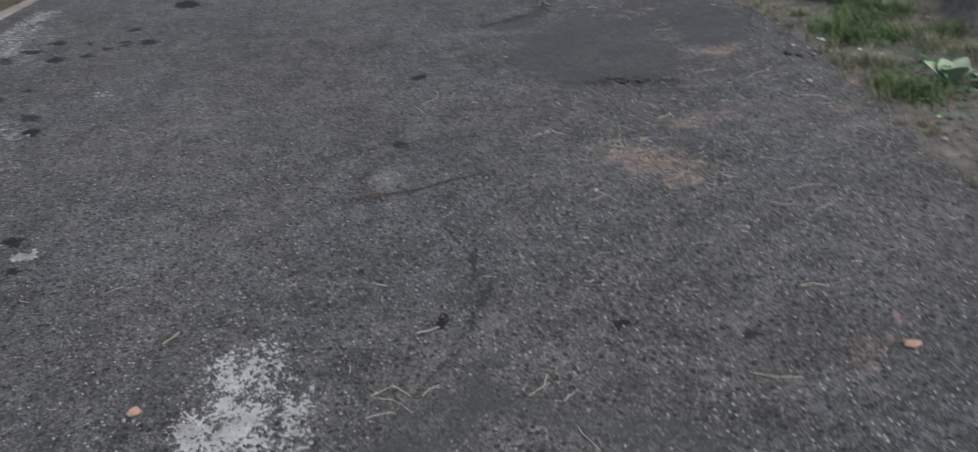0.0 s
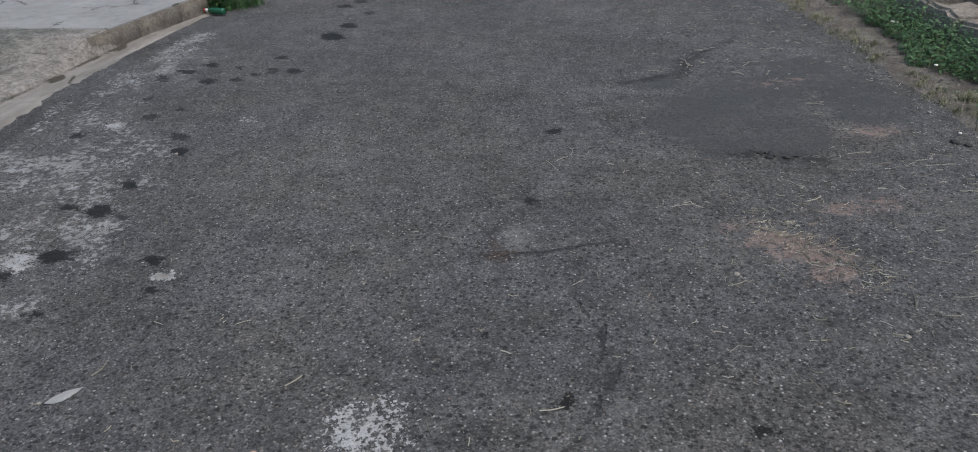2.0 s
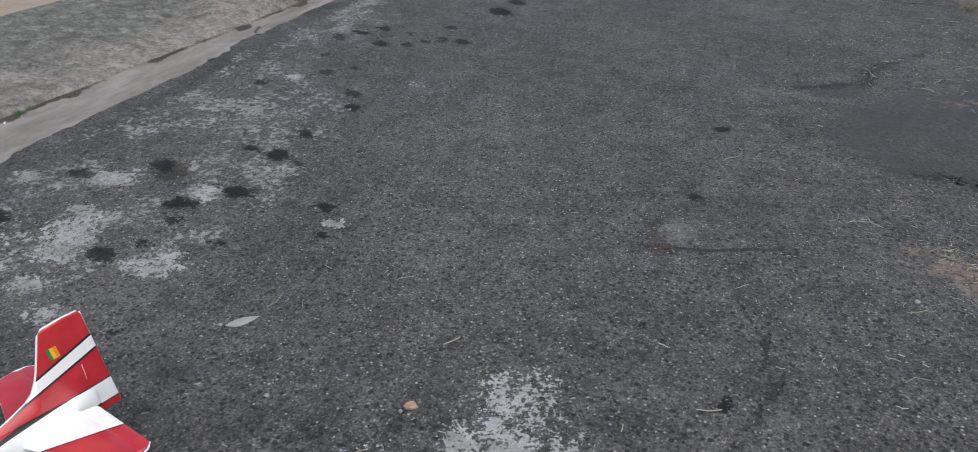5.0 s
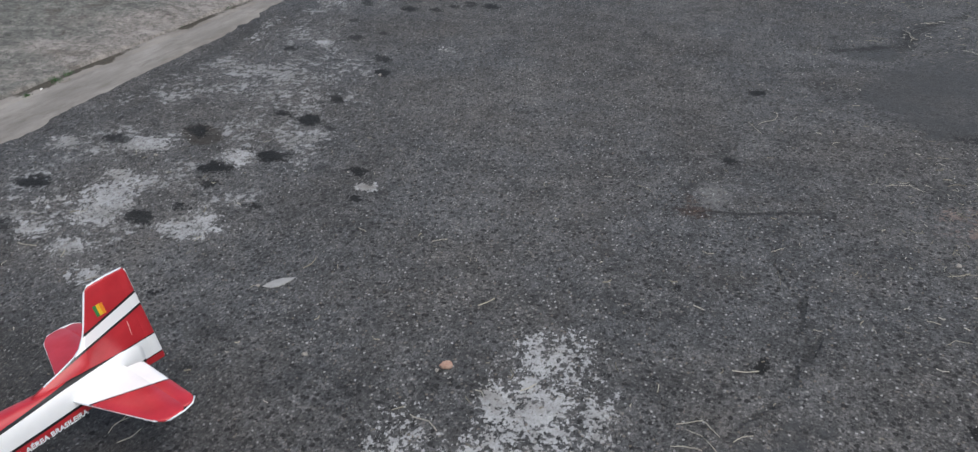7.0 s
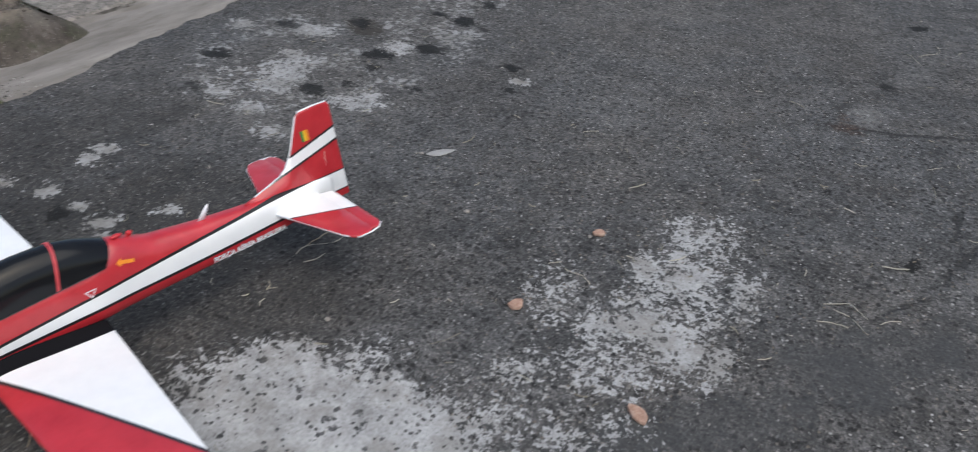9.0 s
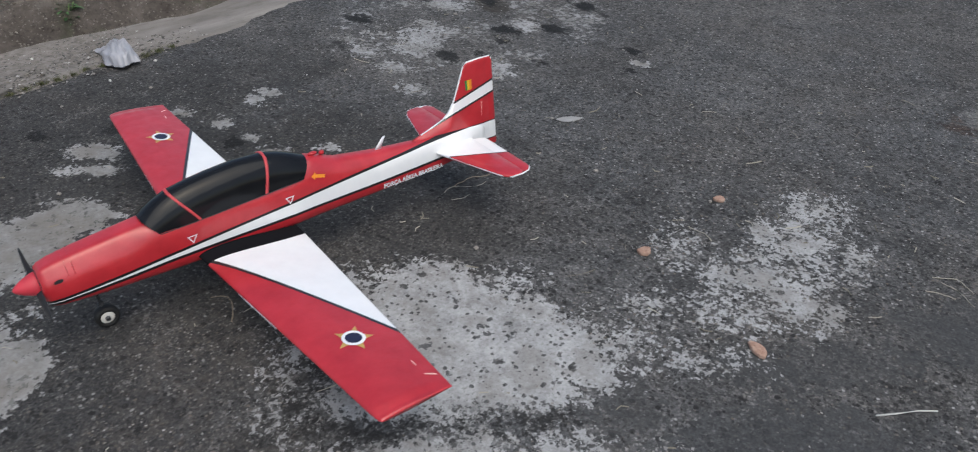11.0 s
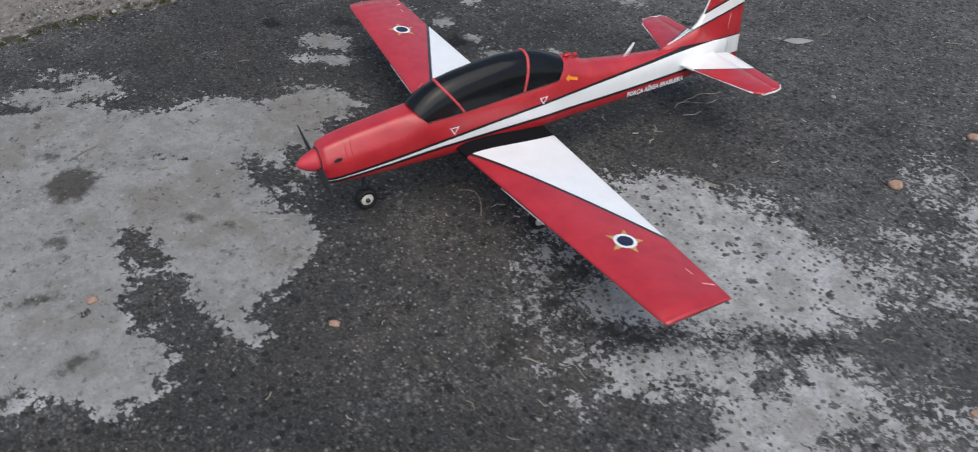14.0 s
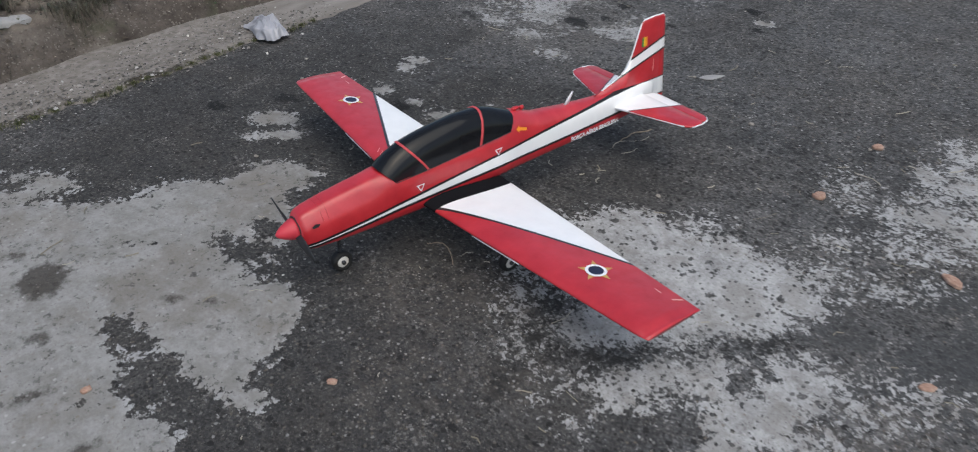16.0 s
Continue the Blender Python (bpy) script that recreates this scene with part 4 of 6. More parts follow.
def fin_material():
    g = Nodes("red_white_fin_film", 0.35)
    x, y, z = g.split()
    up = g.math("ADD", g.math("MULTIPLY", g.math("ADD", x, 1.186), -0.289), 0.354)
    dn = g.math("ADD", g.math("MULTIPLY", g.math("ADD", x, 1.165), -0.26), 0.314)
    inner = g.math("MULTIPLY", g.step(g.math("SUBTRACT", up, z), 0, 0.0008), g.step(g.math("SUBTRACT", z, dn), 0, 0.0008))
    outer = g.math("MULTIPLY", g.step(g.math("SUBTRACT", up, z), -0.0075, -0.0067), g.step(g.math("SUBTRACT", z, dn), -0.0075, -0.0067))
    white2 = g.math("MULTIPLY", g.step(z, 0.1795, 0.1803), g.step(g.math("SUBTRACT", 0.246, z), 0, 0.0008))
    black2 = g.math("MULTIPLY", g.step(z, 0.1755, 0.1763), g.step(g.math("SUBTRACT", 0.250, z), 0, 0.0008))
    col = g.mix(g.math("MAXIMUM", outer, black2), red_film(g), BLACK)
    g.colour(g.mix(g.math("MAXIMUM", inner, white2), col, white_film(g)))
    paint_finish(g)
    return g.mat


M_FUSE, M_WING, M_TAIL, M_FIN = fuselage_material(), wing_material(), tail_material(), fin_material()
M_RED = plain("red_film", RED, 0.36, var=0.1, scale=14, bump=0.08)
M_SPIN = plain("matt_red_plastic", (0.5, 0.035, 0.055), 0.5, var=0.1, scale=25, bump=0.05)
M_WHITE = plain("white_film", WHITE, 0.4, var=0.05, scale=20, bump=0.06)
M_DARK = plain("black_plastic", (0.014, 0.014, 0.016), 0.45, var=0.2)
M_RUBBER = plain("black_rubber", (0.008, 0.008, 0.008), 0.7, var=0.25, scale=120)
M_HUB = plain("white_nylon", (0.66, 0.64, 0.6), 0.5, var=0.08)
M_STEEL = plain("dark_steel_wire", (0.07, 0.07, 0.075), 0.45, 0.7)
M_GOLD = plain("ochre_decal", (0.5, 0.33, 0.1), 0.5, var=0.1)
M_NAVY = plain("navy_decal", (0.012, 0.014, 0.045), 0.4)
M_ORANGE = plain("orange_decal", (0.75, 0.25, 0.02), 0.5)
M_GREEN = plain("green_decal", (0.03, 0.2, 0.05), 0.5)
M_YELLOW = plain("yellow_decal", (0.8, 0.5, 0.03), 0.5)
M_LINE = plain("seam_red", (0.36, 0.012, 0.018), 0.5)
M_PANEL = plain("pale_pink_scuff", (0.8, 0.5, 0.45), 0.6)


def canopy_material():
    g = Nodes("tinted_canopy", 0.07, spec=0.24)
    g.colour(g.ramp(g.noise(6, 3), (0.3, (0.006, 0.0065, 0.008)), (0.7, (0.012, 0.013, 0.015))))
    g.rough(g.step(g.noise(40, 4), 0.3, 0.7, 0.08, 0.16))
    g.bump(g.noise(9, 2), 0.08, 0.004)
    return g.mat


M_CANOPY = canopy_material()


def loft(rings, cap=True, closed=True):
    bm = bmesh.new()
    rows = [[bm.verts.new(p) for p in ring] for ring in rings]
    n = len(rows[0])
    for a, b in zip(rows, rows[1:]):
        for k in range(n if closed else n - 1):
            bm.faces.new((a[k], a[(k + 1) % n], b[(k + 1) % n], b[k]))
    if cap and closed:
        bm.faces.new(rows[0][::-1]), bm.faces.new(rows[-1])
    return bm


def interp_rows(rows, count):
    """Rows of numbers, resampled smoothly along their first column."""
    rows = sorted(rows, reverse=True)
    t = np.array([r[0] for r in rows])[::-1]
    xs = np.linspace(t[-1], t[0], count)
    return [(x, *[float(np.interp(x, t, np.array([r[k] for r in rows])[::-1])) for k in range(1, len(rows[0]))]) for x in xs]


def tube(points, radius, sides=8):
    pts = [Vector(p) for p in points]
    rings = []
    for k, p in enumerate(pts):
        way = (pts[min(k + 1, len(pts) - 1)] - pts[max(k - 1, 0)]).normalized()
        a = way.orthogonal().normalized()
        b = way.cross(a)
        rings.append([p + radius * (math.cos(t) * a + math.sin(t) * b) for t in np.linspace(0, 2 * math.pi, sides, endpoint=False)])
    return loft(rings)


plane = tagged(new("model_airplane"), "red and white model airplane with a dark canopy standing on asphalt", "model airplane")

# fuselage: x, bottom, top, half width, squareness
STATIONS = [(.127, .164, .250, .038, 2.5), (.124, .157, .258, .045, 2.5), (.115, .152, .265, .050, 2.5), (.09, .147, .272, .055, 2.8), (.03, .142, .282, .058, 3.1), (-.06, .138, .293, .061, 3.2),
            (-.14, .135, .302, .062, 3.2), (-.17, .134, .301, .062, 3.2), (-.22, .133, .294, .063, 4.2), (-.45, .132, .298, .063, 4.6), (-.56, .133, .306, .062, 3.6), (-.6, .134, .328, .060, 2.6),
            (-.625, .134, .340, .058, 2.3), (-.66, .135, .331, .056, 2.2), (-.73, .136, .300, .052, 2.3), (-.87, .137, .277, .045, 2.5), (-1.01, .138, .263, .036, 2.6), (-1.12, .14, .257, .027, 2.8),
            (-1.22, .144, .251, .017, 2.8), (-1.285, .154, .247, .009, 2.8), (-1.318, .158, .2465, .0052, 2.8)]


def body_ring(x, zb, zt, w, e):
    ring, mid, half = [], (zb + zt) / 2, (zt - zb) / 2
    facet = float(np.interp(x, [-.17, -.09], [0, 1]))
    for a in np.linspace(0, 2 * math.pi, 64, endpoint=False):
        c, s = math.cos(a), math.sin(a)
        k = e if s > 0 else 3.4
        u, v = math.copysign(abs(c) ** (2 / k), c), math.copysign(abs(s) ** (2 / k), s)
        if s > 0 and facet:
            d = math.hypot(u, v)
            p, q = abs(u) / d, v / d
            r = (p ** 16 + q ** 16 + ((.7 * p + .5 * q) / .85) ** 16) ** (-1 / 16)
            u, v = u + (math.copysign(r * p, u) - u) * facet, v + (r * q - v) * facet
        ring.append((x, w * u, mid + half * v))
    return ring


rows = interp_rows(STATIONS, 90)
rows = sorted(rows + STATIONS[:4], reverse=True)
fuselage = part("fuselage", loft([body_ring(*r) for r in rows]), M_FUSE, plane, "red fuselage with a white stripe edged in black")

# engine cowl details
def patch_on_body(points, lift=0.0012, side=1, n=1):
    """A thin flat shape on the fuselage side, from outline points (x, z)."""
    bm = bmesh.new()
    vs = []
    for x, z in points:
        r = interp_rows(STATIONS, 90)
        r = min(r, key=lambda q: abs(q[0] - x))
        mid, half = (r[1] + r[2]) / 2, (r[2] - r[1]) / 2
        k = r[4] if z > mid else 3.4
        y = r[3] * (1 - min(0.999, abs((z - mid) / half)) ** k) ** (1 / k)
        vs.append(bm.verts.new((x, side * (y + lift), z)))
    if side > 0:
        vs = vs[::-1]
    bm.faces.new(vs)
    return bm


def ellipse(cx, cz, a, b, n=18, turn=0.0):
    c, s = math.cos(turn), math.sin(turn)
    return [(cx + a * math.cos(t) * c - b * math.sin(t) * s, cz + a * math.cos(t) * s + b * math.sin(t) * c) for t in np.linspace(0, 2 * math.pi, n, endpoint=False)]


# flat black ovals give the shade inside the openings; no hole is cut
part("exhaust_hole_patch", patch_on_body(ellipse(.088, .235, .012, .005, turn=-0.2), 0.0016), M_DARK, fuselage, "flat black oval drawn for the dark inside of a cowl opening")
part("exhaust_hole_patch", patch_on_body(ellipse(.088, .235, .012, .005, turn=-0.2), 0.0016, -1), M_DARK, fuselage, "flat black oval drawn for the dark inside of a cowl opening")
# black disc puts the shade of the gap behind the spinner into colour
bm = loft([[(x, .0375 * math.cos(t) * k, .216 + .0375 * math.sin(t) * k) for t in np.linspace(0, 2 * math.pi, 28, endpoint=False)] for x, k in ((.124, 1.0), (.1282, .98), (.1282, .3))])
part("cowl_gap_disc", bm, M_DARK, fuselage, "black disc drawn for the dark gap behind the spinner")
for x in (.06, .045):
    ring = [Vector(p) for p in body_ring(*min(rows, key=lambda r: abs(r[0] - x)))[3:30]]
    mid = Vector((x, 0, .215))
    part("cowl_seam", tube([p + (p - mid).normalized() * 0.0002 for p in ring], 0.0008, 5), M_LINE, fuselage)

# spinner and propeller, at rest
prof = [(.187, .001), (.184, .006), (.177, .012), (.165, .0195), (.15, .026), (.137, .0305), (.1275, .0325), (.1265, .02)]
spinner = part("spinner", loft([[(x, r * math.cos(t), .216 + r * math.sin(t)) for t in np.linspace(0, 2 * math.pi, 28, endpoint=False)] for x, r in prof]), M_SPIN, plane, "matt red pointed spinner")
propeller = part("propeller_hub", loft([[(x, .012 * math.cos(t), .216 + .012 * math.sin(t)) for t in np.linspace(0, 2 * math.pi, 16, endpoint=False)] for x in (.128, .142)]), M_DARK, plane)
for turn in (1.9, 1.9 + math.pi):
    rings = []
    for s, (r, chord, twist) in enumerate([(.012, .012, 1.0), (.03, .02, .8), (.06, .026, .6), (.09, .023, .45), (.115, .017, .35), (.128, .008, .3)]):
        ring = []
        for t in np.linspace(0, 2 * math.pi, 12, endpoint=False):
            u, v = chord / 2 * math.cos(t), .0022 * math.sin(t)
            a, b = u * math.cos(twist) - v * math.sin(twist), u * math.sin(twist) + v * math.cos(twist)
            ring.append((.135 + b, r * math.sin(turn) + a * math.cos(turn), .216 + r * math.cos(turn) - a * math.sin(turn)))
        rings.append(ring)
    part("blade", loft(rings), M_DARK, propeller, "black propeller blade")

# canopy: base x, top x, base z, top z, half width
ARCHES = [(-.173, -.139, .274, .309, .056), (-.2, -.158, .275, .325, .057), (-.235, -.186, .277, .342, .0575), (-.284, -.225, .279, .359, .058), (-.325, -.28, .281, .371, .058),
          (-.37, -.345, .284, .380, .058), (-.425, -.42, .287, .387, .058), (-.478, -.503, .29, .385, .058), (-.52, -.55, .292, .374, .0575), (-.56, -.592, .294, .358, .057), (-.597, -.628, .296, .341, .0555)]


def arch(xb, xt, zb, zt, w, lift=0.0, n=24):
    out = []
    for a in np.linspace(0, math.pi, n):
        c, s = math.cos(a), math.sin(a)
        out.append((xb + (xt - xb) * s, (w + lift) * math.copysign(abs(c) ** 0.88, c), zb - 0.003 + (zt + lift - zb + 0.003) * s ** 0.9))
    return out


canopy = part("canopy", loft([arch(*a) for a in ARCHES], closed=False), M_CANOPY, plane, "glossy dark tinted canopy")


def band(a, b, lift=0.0016):
    bm = bmesh.new()
    lo, hi = arch(*a, lift), arch(*b, lift)
    under = [arch(*a, -0.001), arch(*b, -0.001)]
    rows = [[bm.verts.new(p) for p in r] for r in (under[0], lo, hi, under[1])]
    for p, q in zip(rows, rows[1:]):
        for k in range(len(p) - 1):
            bm.faces.new((p[k], p[k + 1], q[k + 1], q[k]))
    return bm


def shifted(a, dx):
    return (a[0] + dx, a[1] + dx, *a[2:])


M_FRAME = plain("faded_red_strip", (0.55, 0.06, 0.07), 0.5)
for k in (3, 7):
    part("canopy_frame", band(shifted(ARCHES[k], .004), shifted(ARCHES[k], -.004)), M_FRAME, canopy, "faded red canopy bow")
part("canopy_sill", tube([(a[0], a[4] + .001, a[2] - .002) for a in ARCHES], .0014, 6), M_DARK, canopy)
part("canopy_sill", tube([(a[0], -a[4] - .001, a[2] - .002) for a in ARCHES], .0014, 6), M_DARK, canopy)

# wings
def wing_edge(y):
    k = (y - 0.05) / 0.854
    le, te = -.256 + (-.316 + .256) * k, -.557 + (-.507 + .557) * k
    if y > 0.86:
        le -= 0.005 * ((y - 0.86) / 0.044) ** 3
    return le, te, .162 + .036 * k, .146 + .043 * k


def wing_z(x, y, top=True):
    le, te, zl, zt = wing_edge(y)
    u = min(1.0, max(0.0, (le - x) / (le - te)))
    fall = 1.0 if y < 0.885 else 0.62
    th = 5 * 0.145 * fall * (le - te) * (0.2969 * math.sqrt(u) - 0.126 * u - 0.3516 * u**2 + 0.2843 * u**3 - 0.1015 * u**4)
    base = zl + (zt - zl) * u
    return base + th if top else base - th * 0.62


def make_wing(side):
    us = (1 - np.cos(np.linspace(0, math.pi, 22))) / 2
    ys = [.03, .06, .1, .16, .25, .35, .45, .55, .65, .75, .82, .86, .875, .885, .895, .903]
    bm = bmesh.new()
    rows = []
    for y in ys:
        le, te, _, _ = wing_edge(y)
        top = [(le + (te - le) * u, side * y, wing_z(le + (te - le) * u, y)) for u in us]
        low = [(le + (te - le) * u, side * y, wing_z(le + (te - le) * u, y, False)) for u in us[1:-1][::-1]]
        rows.append([bm.verts.new(p) for p in top + low])
    n = len(rows[0])
    for a, b in zip(rows, rows[1:]):
        for k in range(n):
            f = bm.faces.new((a[k], a[(k + 1) % n], b[(k + 1) % n], b[k]))
            f.material_index = 1 if len(us) - 2 < k < n - 8 else 0
    bm.faces.new(rows[-1])
    name = "wing"
    ob = part(name, bm, [M_WING, M_WHITE], plane, "red wing with a white triangle and white underside")
    return ob


def on_wing(points, side, material, name, parent, lift=0.0012, label=""):
    bm = bmesh.new()
    vs = [bm.verts.new((x, side * y, wing_z(x, y) + lift)) for x, y in points]
    bmesh.ops.triangulate(bm, faces=[bm.faces.new(vs)])
    return part(name, bm, material, parent, label, smooth=False)


def disc_on_wing(cx, cy, r0, r1, side, material, name, parent, lift):
    bm = bmesh.new()
    rings = []
    for r in (r0, r1):
        rings.append([bm.verts.new((cx + r * math.cos(t), side * (cy + r * math.sin(t)), wing_z(cx + r * math.cos(t), cy + r * math.sin(t)) + lift)) for t in np.linspace(0, 2 * math.pi, 32, endpoint=False)])
    for k in range(32):
        bm.faces.new((rings[0][k], rings[0][(k + 1) % 32], rings[1][(k + 1) % 32], rings[1][k]))
    return part(name, bm, material, parent)


for side in (1, -1):
    wing = make_wing(side)
    star = []
    for k in range(10):
        r, t = (.05 if k % 2 == 0 else .022), k * math.pi / 5 + 0.35
        star.append((-.409 + r * math.cos(t), .639 + r * math.sin(t)))
    roundel = on_wing(star, side, M_GOLD, "roundel", wing, 0.0012, "round national emblem with an ochre star")
    disc_on_wing(-.409, .639, .019, .029, side, M_WHITE, "ring", wing, 0.002)
    disc_on_wing(-.409, .639, .0005, .0205, side, M_NAVY, "disc", wing, 0.0022)
    on_wing([(-.476, .834), (-.478, .8395), (-.502, .8535), (-.502, .848)], side, M_PANEL, "scuff", wing, 0.0012, "pale scuff mark near the wing tip")
    on_wing([(-.477, .779), (-.4795, .779), (-.4795, .802), (-.477, .802)], side, M_PANEL, "scuff", wing, 0.0012)
    strip = [(wing_edge(y)[0] - .003, side * y, wing_edge(y)[2] - .0075) for y in np.linspace(.28, .47, 6)]
    part("leading_edge_strip", tube(strip, .0016, 8), M_WHITE, wing, "white strip under the leading edge")

    if side < 0:
        for k in range(4):
            on_wing([(-.275 - .006 * k, .2 + .022 * k), (-.279 - .006 * k, .201 + .022 * k), (-.305 - .004 * k, .215 + .024 * k), (-.303 - .004 * k, .211 + .024 * k)], side, M_PANEL, "scuff", wing, 0.001, "pale scratches on the red film")

# tailplane
def flat_surface(outline, thick, axis="z", at=0.206, side=1, y0=0.0):
    """A plate with softened edges: outline points (x, across)."""
    bm = bmesh.new()
    cx, cy = sum(p[0] for p in outline) / len(outline), sum(p[1] for p in outline) / len(outline)
    rings = []
    for scale, h in ((0.0, -1), (0.955, -1), (0.985, -0.75), (1.0, -0.25), (1.0, 0.25), (0.985, 0.75), (0.955, 1), (0.0, 1)):
        ring = []
        for x, v in outline:
            dx, dv = x - cx, v - cy
            d = math.hypot(dx, dv)
            k = (d - (1 - scale) * 0.12) / d if scale > 0 else 0.3
            px, pv = cx + dx * k, cy + dv * k
            ring.append((px, side * pv, at + h * thick / 2) if axis == "z" else (px, y0 + h * thick / 2, pv))
        rings.append(ring)
    return loft(rings)


def rounded(points, corner=0.02, n=5):
    """Outline with its corners rounded off."""
    out = []
    for k, p in enumerate(points):
        p, a, b = Vector(p), Vector(points[k - 1]), Vector(points[(k + 1) % len(points)])
        c = min(corner, (a - p).length * 0.45, (b - p).length * 0.45)
        s, e = p + (a - p).normalized() * c, p + (b - p).normalized() * c
        for t in np.linspace(0, 1, n):
            out.append(tuple(s * (1 - t) ** 2 + p * 2 * t * (1 - t) + e * t * t))
    return out


for side in (1, -1):
    out = rounded([(-1.085, .005), (-1.172, .27), (-1.195, .298), (-1.24, .3), (-1.252, .28), (-1.252, .005)], .015)
    tail = part("tailplane", flat_surface(out, .009, side=side), M_TAIL, plane, "red and white tailplane half")
    out = rounded([(-1.243, .02), (-1.243, .288), (-1.27, .294), (-1.288, .275), (-1.292, .035)], .012)
    part("elevator", flat_surface(out, .0084, side=side), M_TAIL, plane, "red and white elevator")
    part("edge_trim", tube([(-1.092, side * .02, .206), (-1.13, side * .135, .206), (-1.174, side * .27, .206), (-1.198, side * .298, .206), (-1.24, side * .3, .206), (-1.27, side * .294, .206), (-1.288, side * .277, .206)], .0026, 6), M_WHITE, tail, "white leading edge trim")

fin_out = [(-1.165, .2), (-1.172, .33), (-1.19, .375), (-1.222, .474), (-1.234, .484), (-1.31, .487), (-1.325, .40), (-1.338, .25), (-1.342, .19)]
fin = part("fin", flat_surface(fin_out, .01, "y"), M_FIN, plane, "red fin with a white band edged in black")
dorsal = loft([[(x, h * y, z) for x, z in ((-1.0, .258), (-1.05, .2745), (-1.1, .2905), (-1.14, .3055), (-1.162, .3225), (-1.18, .352), (-1.2, .352), (-1.2, .2))] for h, y in ((-1, .0048), (1, .0048))])
part("dorsal_fin", dorsal, M_FIN, plane, "red dorsal fillet ahead of the fin")
rud_out = [(-1.28, .487), (-1.332, .486), (-1.338, .476), (-1.374, .155), (-1.37, .15), (-1.308, .152), (-1.302, .26), (-1.294, .40)]
part("rudder", flat_surface(rud_out, .0092, "y"), M_FIN, plane, "red rudder with white bands")
part("edge_trim", tube([(-1.05, 0, .275), (-1.1, 0, .291), (-1.14, 0, .306), (-1.162, 0, .323), (-1.178, 0, .346), (-1.19, 0, .376), (-1.221, 0, .472), (-1.234, 0, .485), (-1.288, 0, .488), (-1.33, 0, .487)], .0026, 6), M_WHITE, fin, "white edge trim")
part("edge_trim", tube([(-1.337, 0, .48), (-1.352, 0, .34), (-1.373, 0, .155)], .0022, 6), M_WHITE, fin, "white edge trim")
for k, m in enumerate((M_GREEN, M_YELLOW, M_ORANGE)):
    for side in (1, -1):
        bm = bmesh.new()
        x0, x1 = -1.226 - .009 * k, -1.226 - .009 * (k + 1)
        bm.faces.new([bm.verts.new((x, side * .0056, z)) for x, z in ((x0 - .004, .388), (x1 - .004, .388), (x1, .424), (x0, .424))])
        part("flag_stripe", bm, m, fin, smooth=False)
part("hinge_dash", tube([(-1.3, .0052, .33), (-1.301, .0052, .28)], .0008, 5), M_PANEL, fin)
part("control_horn", loft([[(-1.235 + dx, .045 + dy, z) for dx, dy in ((-.008, -.001), (.008, -.001), (.008, .001), (-.008, .001))] for z in (.186, .203)]), M_WHITE, plane)

# small things on the fuselage
part("antenna", loft([[(x + dx * w, dy * w, z) for dx, dy in ((.012, 0), (.004, .0018), (-.012, .0008), (-.012, -.0008), (.004, -.0018))] for x, z, w in ((-.878, .268, 1.0), (-.892, .292, .8), (-.908, .316, .35))]), M_WHITE, plane, "white blade antenna")
bm = bmesh.new()
bmesh.ops.create_icosphere(bm, subdivisions=2, radius=1.0, matrix=pose(-.655, .006, .338) @ Matrix.Diagonal((.016, .008, .006, 1)))
part("switch_lump", bm, M_RED, plane, "small red lump behind the canopy")
bm = bmesh.new()
bmesh.ops.create_icosphere(bm, subdivisions=2, radius=1.0, matrix=pose(-.69, -.004, .326) @ Matrix.Diagonal((.009, .006, .008, 1)))
part("switch_lump", bm, M_RED, plane, "small red lump behind the canopy")

for side in (1, -1):
    for cx, cz in ((-.25, .233), (-.543, .248)):
        r, w = .0165, .0028
        tri = [(cx + r * math.cos(t), cz - 0.001 + r * math.sin(t)) for t in (math.pi * 1.5, math.pi * 1.5 + 2.094, math.pi * 1.5 + 4.189)]
        for k in range(3):
            a, b = Vector(tri[k]), Vector(tri[(k + 1) % 3])
            c = Vector((cx, cz - 0.001))
            q = [a, b, b + (c - b).normalized() * w * 2, a + (c - a).normalized() * w * 2]
            part("warning_triangle", patch_on_body([tuple(v) for v in q], side=side), M_WHITE, fuselage)
    arrow = [(-.622, .291), (-.638, .3), (-.6365, .2935), (-.668, .283), (-.666, .274), (-.634, .284), (-.632, .278)]
    part("rescue_arrow", patch_on_body(arrow, side=side), M_ORANGE, fuselage, "orange rescue arrow")

